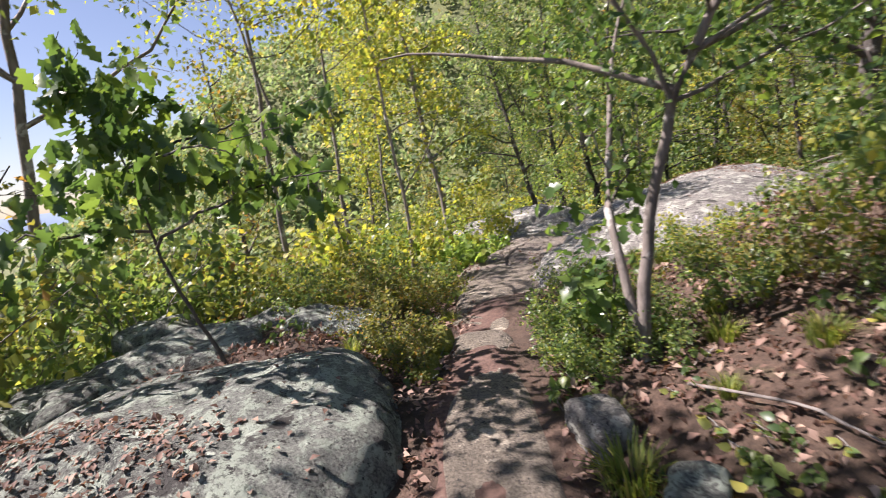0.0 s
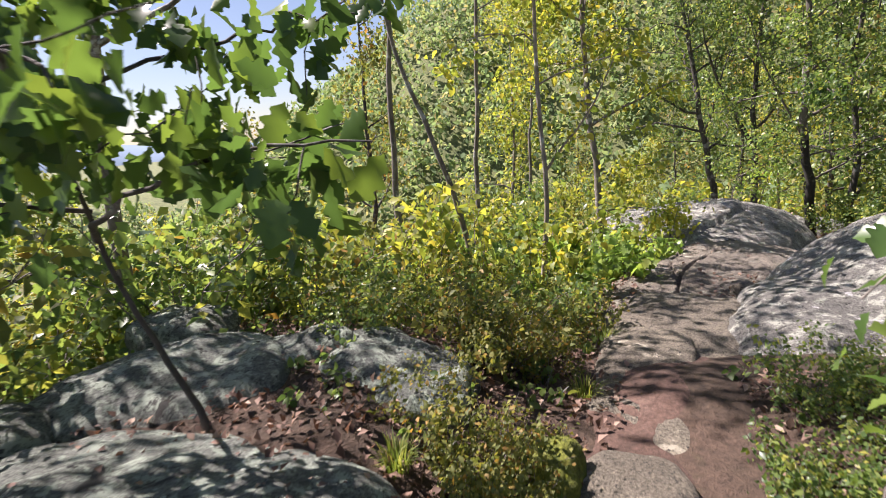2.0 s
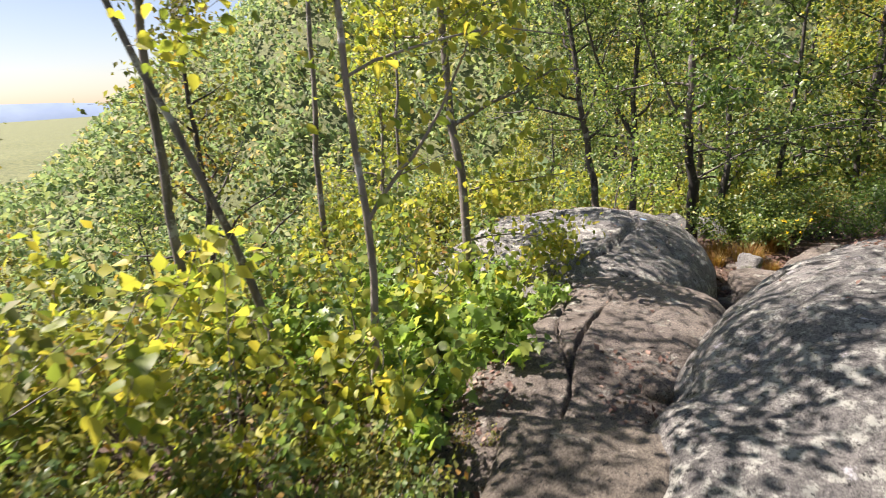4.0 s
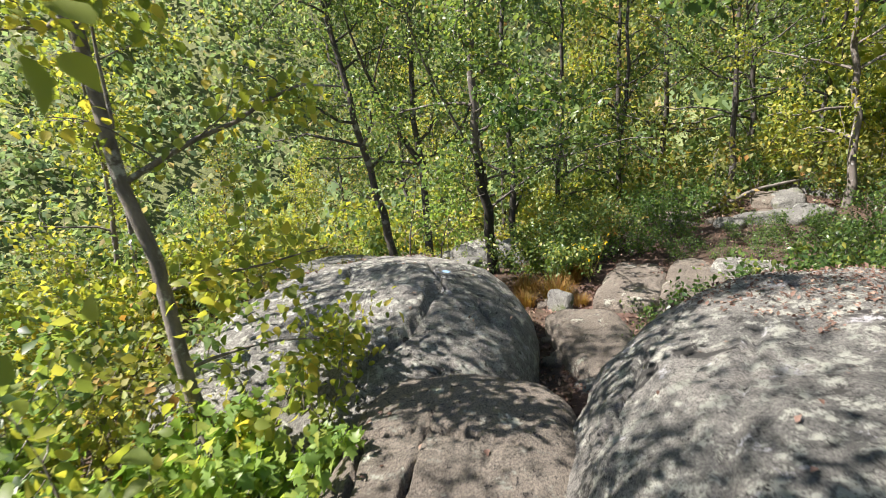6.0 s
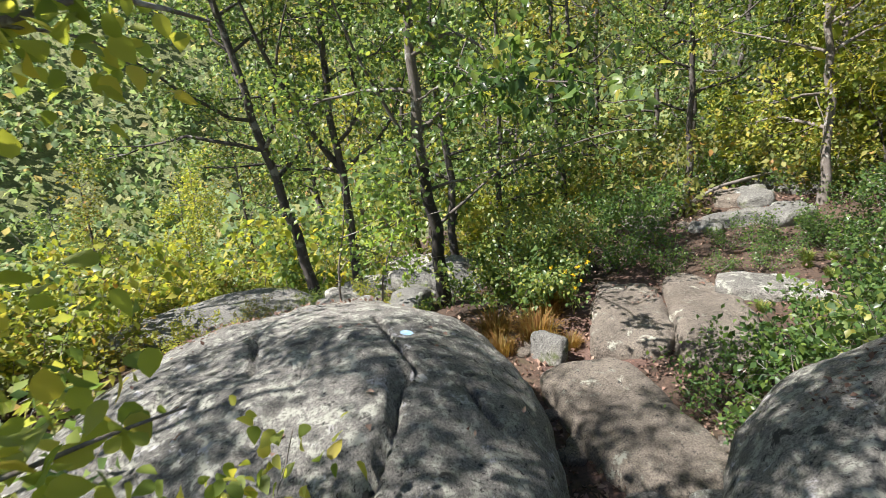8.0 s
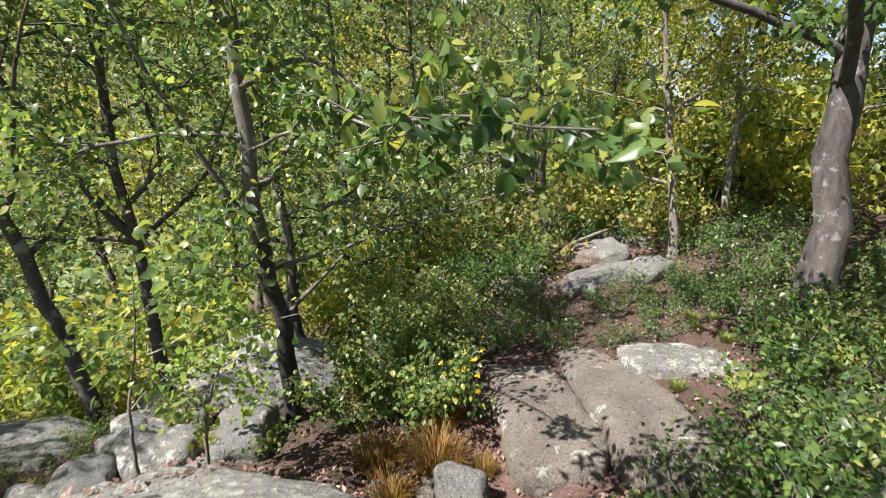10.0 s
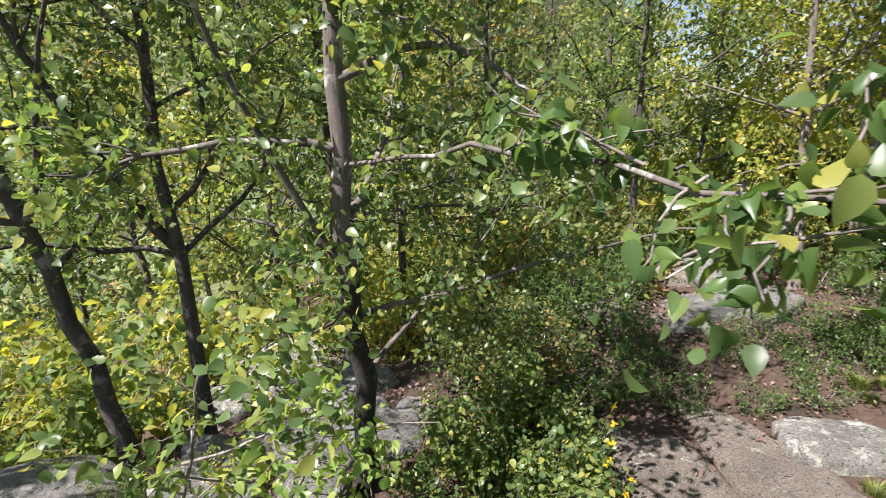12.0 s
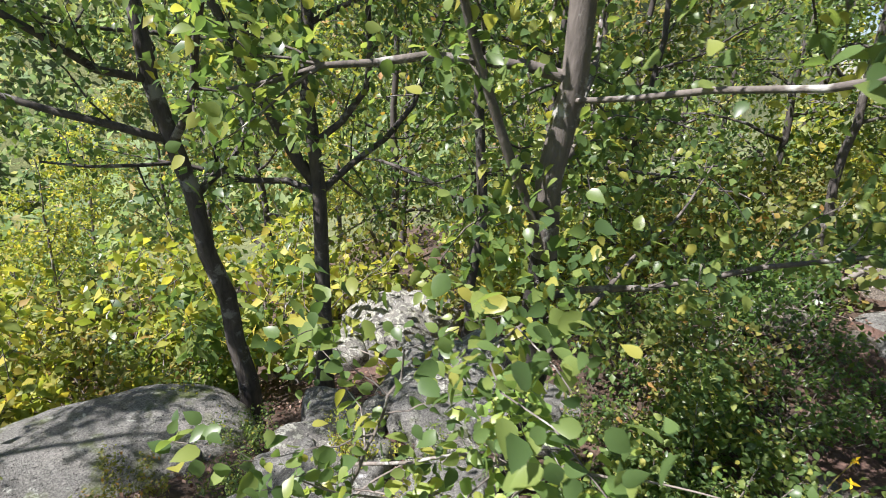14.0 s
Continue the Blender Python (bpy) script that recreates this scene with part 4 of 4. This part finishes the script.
thicket(10, 20, 5, 15, 24, (0.35, 0.35, 0.3), (1.3, 2.2), 11)
thicket(9.0, 12.5, 6.0, 10.5, 10, (0.4, 0.4, 0.2), (0.6, 1.0), 12)
thicket(-7, -2.6, -5, -1.0, 12, (0.5, 0.3, 0.2), (0.7, 1.2), 9)
thicket(-4.2, 0.9, 11.9, 13.4, 15, (0.45, 0.35, 0.2), (0.6, 0.95), 14)
thicket(-3.6, -2.3, 9.0, 12.0, 8, (0.3, 0.4, 0.3), (0.6, 1.0), 15)
thicket(3.4, 5.4, 8.6, 10.5, 7, (0.1, 0.3, 0.6), (0.5, 0.8), 10)


# ---- woods on the far hillside ----
def far_woods():
    rng = np.random.default_rng(17)
    n = 6200
    az, d = rng.uniform(-1.6, 0.85, n), 42 + 230 * rng.random(n) ** 0.8
    x, y = d * np.sin(az), d * np.cos(az)
    z = ground_z(x, y)
    r = rng.uniform(2.2, 4.2, n)
    k = 23
    u = unit(rng.normal(size=(n, k, 3)))
    u[..., 2] = np.abs(u[..., 2]) * 1.2 - 0.25
    at = np.stack([x, y, z + r * 1.2], 1)[:, None] + u * r[:, None, None] * rng.uniform(0.7, 1.05, (n, k, 1))
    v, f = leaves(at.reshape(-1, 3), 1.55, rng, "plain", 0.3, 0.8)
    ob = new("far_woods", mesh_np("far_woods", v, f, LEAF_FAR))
    tagged(ob, "dense green woods just turning, on the far hillside, paled for haze", "woods", kind="stuff")


far_woods()


# ---- leaf litter, twigs and grass on the ground ----
def litter(name, boxes, size, mat, label, seed, category="leaf litter"):
    rng = np.random.default_rng(seed)
    pts = []
    for x0, x1, y0, y1, count in boxes:
        p = np.stack([rng.uniform(x0, x1, count), rng.uniform(y0, y1, count)], 1)
        pts.append(p)
    p = np.concatenate(pts)
    at = np.c_[p, ground_bumpy(p[:, 0], p[:, 1]) + rng.uniform(0.012, 0.04, len(p))]
    v, f = leaves(at, size, rng, "plain", 0.0, 2.0, fold=0.5)
    return tagged(new(name, mesh_np(name, v, f, mat)), label, category, kind="stuff")


litter("leaf_litter", [(-3, -0.15, -4.5, 1.5, 8000), (0.4, 3.5, -4.5, 0.5, 8000), (-1.2, 0.0, 1.5, 4.6, 1500), (1.6, 3.4, 4.4, 8.2, 2600), (0.6, 1.2, 1.0, 3.2, 400), (3.2, 9.5, 5.5, 10.5, 5000), (-0.2, 0.45, 2.0, 3.0, 200), (1.0, 3.5, 8.3, 12, 1200), (-2.5, 2.0, 8.4, 13, 3000)],
       0.047, LITTER, "dry pinkish-brown fallen leaves on the ground", 61)


def tuft(name, at, mat, label, seed, blades=160, height=0.3, width=0.2, category="grass", group=""):
    """A clump of grass: thin bent blades from one foot."""
    rng = np.random.default_rng(seed)
    a = rng.uniform(0, 2 * np.pi, blades)
    r = width * 0.6 * np.sqrt(rng.random(blades))
    foot = np.stack([r * np.cos(a), r * np.sin(a), np.full(blades, -0.02)], 1)
    out = np.stack([np.cos(a), np.sin(a), np.zeros(blades)], 1)
    h = height * rng.uniform(0.5, 1.2, (blades, 1))
    lean = rng.uniform(0.1, 0.8, (blades, 1))
    mid = foot + h * 0.6 * np.array([[0, 0, 1.0]]) + out * lean * h * 0.3
    tip = foot + h * (1.0 - 0.4 * lean) * np.array([[0, 0, 1.0]]) + out * lean * h * 0.9
    side = np.stack([-np.sin(a), np.cos(a), np.zeros(blades)], 1) * 0.004
    vs = np.stack([foot - side, foot + side, mid + side, mid - side, tip], 1)
    b = (np.arange(blades) * 5)[:, None]
    me = mesh_np(name, vs.reshape(-1, 3), [np.array([[0, 1, 2, 3]]) + b, np.array([[3, 2, 4]]) + b], mat)
    ob = new(name, me)
    ob.location = at
    return tagged(ob, label, category, group)


rust = tuft("grass_tuft", (2.75, 7.4, gz(2.75, 7.4)), STRAW, "clump of rusty dry grass beside the trail", 71, 420, 0.34, 0.3, group="rusty grass")
for x, y, s in ((2.45, 7.75, 0.9), (3.1, 7.75, 0.9), (2.3, 7.35, 0.7), (2.95, 7.1, 0.5), (3.3, 7.95, 0.8)):
    placed(rust, x, y, 70 * x, s)
green = tuft("grass_tuft", (0.62, -2.3, gz(0.62, -2.3)), GRASS, "small tuft of green grass", 72, 160, 0.2, 0.16, group="green grass")
for i in range(34):
    x, y = (RNG.uniform(0.5, 2.2), RNG.uniform(-3.6, 0.4)) if i < 14 else (RNG.uniform(-1.0, -0.3), RNG.uniform(-1.6, 1.6)) if i < 22 else (RNG.uniform(4.6, 6.5), RNG.uniform(5.2, 7.2))
    placed(green, float(x), float(y), 37.0 * i, float(RNG.uniform(0.35, 0.75)))

# ---- near plants ----
shrub("bush", (2.98, 8.15, gz(2.98, 8.15)), "dense dark green bush beside a trunk", LEAF_GREEN, 81, 5600, 0.05, 0.55, 0.95, 22, "oval", category="bush")
for i, (x, y, s) in enumerate(((-0.75, 2.9, 0.8), (-0.62, 3.6, 0.9), (-0.35, 4.35, 0.9), (-1.0, 3.9, 1.0), (-0.9, 2.1, 0.8), (-1.5, 3.0, 1.0), (-0.75, 4.9, 0.8), (-1.5, 4.4, 1.1))):
    if i == 0:
        maple = shrub("bush", (x, y, gz(x, y)), "low leafy bush with lobed bright green leaves", LEAF_BRIGHT, 82, 800, 0.1, 0.42, 0.8, 12, "lobed", category="bush", group="lobed-leaf bushes")
    else:
        placed(maple, x, y, 80.0 * i, s)

yellow = shrub("sprout", (-0.35, 4.5, gz(-0.35, 4.5)), "young shoots with broad yellow-green leaves", LEAF_YELLOW, 83, 260, 0.085, 0.3, 1.25, 7, "oval", category="shrub", group="yellow shoots")
for x, y, s in ((-0.95, 1.75, 0.8), (-1.3, 2.2, 1.0), (-0.75, 4.2, 0.95), (-0.15, 4.75, 0.6), (-1.6, 1.4, 1.0), (-1.2, 3.4, 1.1)):
    placed(yellow, x, y, 90 * x, s)
shrub("sapling", (0.66, -1.2, gz(0.66, -1.2)), "sparse young sapling with dark green leaves by the path", LEAF_DARK, 84, 130, 0.125, 0.42, 0.85, 7, "oak", category="sapling")
# trailside shrubs: the darker leaf colour stands in for the shade they grow in
for i, (x, y, s) in enumerate(((3.3, 4.95, 0.6), (3.7, 5.35, 0.6), (4.25, 5.55, 0.6), (3.1, 4.5, 0.55), (3.8, 4.7, 0.7), (4.7, 5.3, 0.7), (5.3, 5.6, 0.6), (3.0, 5.3, 0.4), (3.35, 5.75, 0.45), (5.8, 6.0, 0.5), (6.6, 6.6, 0.5), (6.8, 7.2, 0.4), (7.6, 6.8, 0.6), (7.2, 6.0, 0.7), (8.3, 7.3, 0.6), (6.4, 5.7, 0.6), (8.9, 6.6, 0.7), (8.6, 9.7, 0.6), (5.0, 9.6, 0.6), (5.6, 10.0, 0.7), (6.4, 10.2, 0.8), (7.2, 10.4, 0.8), (8.2, 10.2, 0.8), (9.0, 9.4, 0.7), (9.2, 8.4, 0.6), (9.4, 7.4, 0.6), (4.6, 8.5, 0.55), (5.2, 8.9, 0.6), (5.1, 8.2, 0.4), (5.7, 9.5, 0.65), (4.0, 8.6, 0.55), (3.7, 9.1, 0.6), (6.3, 9.7, 0.7), (5.6, 7.1, 0.3), (6.1, 7.3, 0.35), (6.6, 7.0, 0.4), (5.2, 7.4, 0.25), (6.4, 7.9, 0.35), (5.9, 7.9, 0.3), (6.9, 7.4, 0.4), (7.3, 7.0, 0.45), (8.2, 7.9, 0.5), (8.6, 8.8, 0.6), (4.9, 7.9, 0.3), (3.4, 8.4, 0.5))):
    if i == 0:
        dim = shrub("shrub", (x, y, gz(x, y)), "low dense shrub with small green leaves, darkened to stand in for shade", LEAF_DARK, 304, 760, 0.06, 0.45, 0.6, 11, group="trailside shrubs", scatter=0.06)
    else:
        placed(dim, x, y, 77.0 * i, s * 1.55)
seedling = shrub("seedling", (0.55, -1.6, gz(0.55, -1.6)), "small leafy green seedling in the litter", LEAF_GREEN, 85, 40, 0.05, 0.1, 0.16, 5, "oval", category="seedling", group="seedlings", scatter=0.02)
for i in range(150):
    k = i % 5
    x, y = (RNG.uniform(0.42, 2.6), RNG.uniform(-3.7, 0.6)) if k < 3 else (RNG.uniform(-1.0, -0.2), RNG.uniform(-1.5, 2.4)) if k == 3 else (RNG.uniform(-3, -0.6), RNG.uniform(-1.0, 0.6))
    placed(seedling, float(x), float(y), 41.0 * i, float(RNG.uniform(0.5, 1.05)))

for i in range(46):
    x, y = (RNG.uniform(0.46, 1.0), RNG.uniform(-1.7, 0.45)) if i % 2 else (RNG.uniform(-1.0, -0.42), RNG.uniform(-1.3, 2.2))
    if y < -1.0 and x < 0:
        x = float(RNG.uniform(-0.5, -0.4))
    placed(bushes[2] if i % 2 else bushes[1], float(x), float(y), 53.0 * i, float(RNG.uniform(0.16, 0.3)))

# ---- dry leaves and twigs lying on the rocks ----
def strewn(name, target, boxes, size, mat, label, seed):
    rng = np.random.default_rng(seed)
    inv = target.matrix_world.inverted()
    down = (inv.to_3x3() @ Vector((0, 0, -1))).normalized()
    at = []
    for x0, x1, y0, y1, count in boxes:
        for _ in range(count):
            x, y = rng.uniform(x0, x1), rng.uniform(y0, y1)
            hit, place, normal, _ = target.ray_cast(inv @ Vector((x, y, 3)), down)
            if hit and normal.z > 0.5:
                at.append(target.matrix_world @ place)
    at = np.array(at) + [0, 0, 0.008]
    v, f = leaves(at, size, rng, "plain", 0.0, 2.5, fold=0.5)
    return tagged(new(name, mesh_np(name, v, f, mat)), label, "leaf litter", kind="stuff")


bpy.context.view_layer.update()
stones = {o.name: o for o in scene.objects if o.type == "MESH" and o.name.split(".")[0] in ("boulder", "slab", "rock", "ledge")}
strewn("leaf_litter", stones["boulder.002"], [(2.3, 3.8, 3.3, 4.6, 1100), (2.9, 3.8, 2.2, 3.4, 500), (1.5, 3.2, 1.6, 3.6, 40)], 0.034, LITTER, "dry leaves lying on the slab boulder", 62)
strewn("leaf_litter", stones["boulder"], [(-0.8, 1.6, 7.4, 8.3, 420), (-0.6, 1.8, 5.0, 7.4, 40)], 0.045, LITTER, "dry leaves along the boulder's back edge", 63)
strewn("leaf_litter", stones["rock"], [(-2.4, -0.9, -2.9, -2.1, 1300), (-2.4, -0.5, -2.9, -1.1, 160)], 0.038, LITTER, "dry leaves lying on the lichened rock", 64)
strewn("leaf_litter", stones["slab"], [(-0.75, -0.25, 2.0, 4.0, 520), (0.3, 0.9, 1.9, 3.0, 160), (-0.1, 0.9, 2.2, 4.6, 30)], 0.05, LITTER, "dry leaves on the edges of the slab", 65)

# ---- paint mark and flowers ----
mark = stones["boulder"]
inv = mark.matrix_world.inverted()
ring, mid = [], None
for i in range(15):
    a, rr = 2 * math.pi * i / 14, 0.0 if i == 14 else 0.055 * (1 + 0.25 * math.sin(3.1 * i))
    hit, place, normal, _ = mark.ray_cast(inv @ Vector((1.12 + rr * math.cos(a) * 0.8, 6.4 + rr * math.sin(a), 3)), (inv.to_3x3() @ Vector((0, 0, -1))).normalized())
    ring.append(tuple(mark.matrix_world @ (place + normal * 0.004)))
blaze = new("paint_mark", mesh_np("paint_mark", np.array(ring), np.array([[14, i, (i + 1) % 14] for i in range(14)]), PAINT))
tagged(blaze, "faded pale blue paint trail mark on the boulder", "trail mark")


def flower(at, seed):
    t = thing("flower", at, "small yellow flowers on thin green stalks", "flower", "yellow flowers")
    rng = np.random.default_rng(seed)
    stalks, pts = [], []
    for i in range(3):
        q = wander((0, 0, -0.03), (0.3 * rng.normal(), 0.3 * rng.normal(), 1.0), 0.45 + 0.1 * i, 5, rng, 0.1)
        stalks.append((q, np.linspace(0.004, 0.002, 6)))
        pts += [q[-1]] * 9
    v, f = tubes(stalks, 4)
    tagged(part("stalk", mesh_np("stalk", v, f, GRASS), t), kind="stuff")
    v, f = leaves(np.array(pts), 0.035, rng, "plain", -0.2, 0.3)
    tagged(part("petal_head", mesh_np("petal_head", v, f, PETAL), t), kind="stuff")


for i, (x, y) in enumerate(((3.55, 7.95), (3.4, 7.75), (3.3, 7.55))):
    flower((x, y, gz(x, y)), 400 + i)

for i, (x, y, s) in enumerate(((-0.6, 9.4, 0.35), (0.1, 9.9, 0.3), (-0.9, 10.6, 0.4), (0.3, 10.9, 0.35), (-1.4, 9.8, 0.4), (0.9, 10.3, 0.28), (1.5, 9.7, 0.28), (-0.3, 11.7, 0.4), (2.0, 9.3, 0.25), (-0.2, 9.0, 0.25), (0.4, 9.3, 0.22), (0.7, 9.8, 0.25), (1.6, 8.9, 0.22), (2.9, 8.7, 0.3), (3.2, 9.2, 0.3), (-0.8, 9.0, 0.3))):
    placed(bushes[i % 3], x, y, 61.0 * i, s)


# ---- leaves and twigs brushed away along the trail ----
def clear_trail(line, wide, low, high):
    """Takes away the leaves of bushes and trees that reach into the walkers' way."""
    bpy.context.view_layer.update()
    line = np.array(line, float)
    for ob in [o for o in scene.objects if o.type == "MESH" and o.data.users == 1 and o.name.split(".")[0] in ("foliage", "crown", "twig_spray", "stem_spray")]:
        me = ob.data
        co = np.empty(len(me.vertices) * 3)
        me.vertices.foreach_get("co", co)
        mw = np.array(ob.matrix_world)
        co = co.reshape(-1, 3) @ mw[:3, :3].T + mw[:3, 3]
        near = np.zeros(len(co), bool)
        for a, b in zip(line[:-1], line[1:]):
            u = np.clip(((co[:, :2] - a) @ (b - a)) / ((b - a) @ (b - a)), 0, 1)[:, None]
            near |= np.linalg.norm(co[:, :2] - a - u * (b - a), axis=1) < wide
        near &= (co[:, 2] > low) & (co[:, 2] < high)
        if not near.any() or near.all():
            continue
        bm = bmesh.new()
        bm.from_mesh(me)
        bm.verts.ensure_lookup_table()
        gone, todo = set(), [bm.verts[int(i)] for i in np.nonzero(near)[0]]
        while todo:
            v = todo.pop()
            if v.index not in gone:
                gone.add(v.index)
                todo += [e.other_vert(v) for e in v.link_edges]
        bmesh.ops.delete(bm, geom=[bm.verts[i] for i in gone], context="VERTS")
        bm.to_mesh(me)
        bm.free()


clear_trail([(0.4, -4.2), (0.1, -2.2), (0.0, 0.0), (0.3, 2.0), (0.3, 3.6), (0.8, 5.9), (0.9, 7.0)], 0.42, 0.2, 2.1)
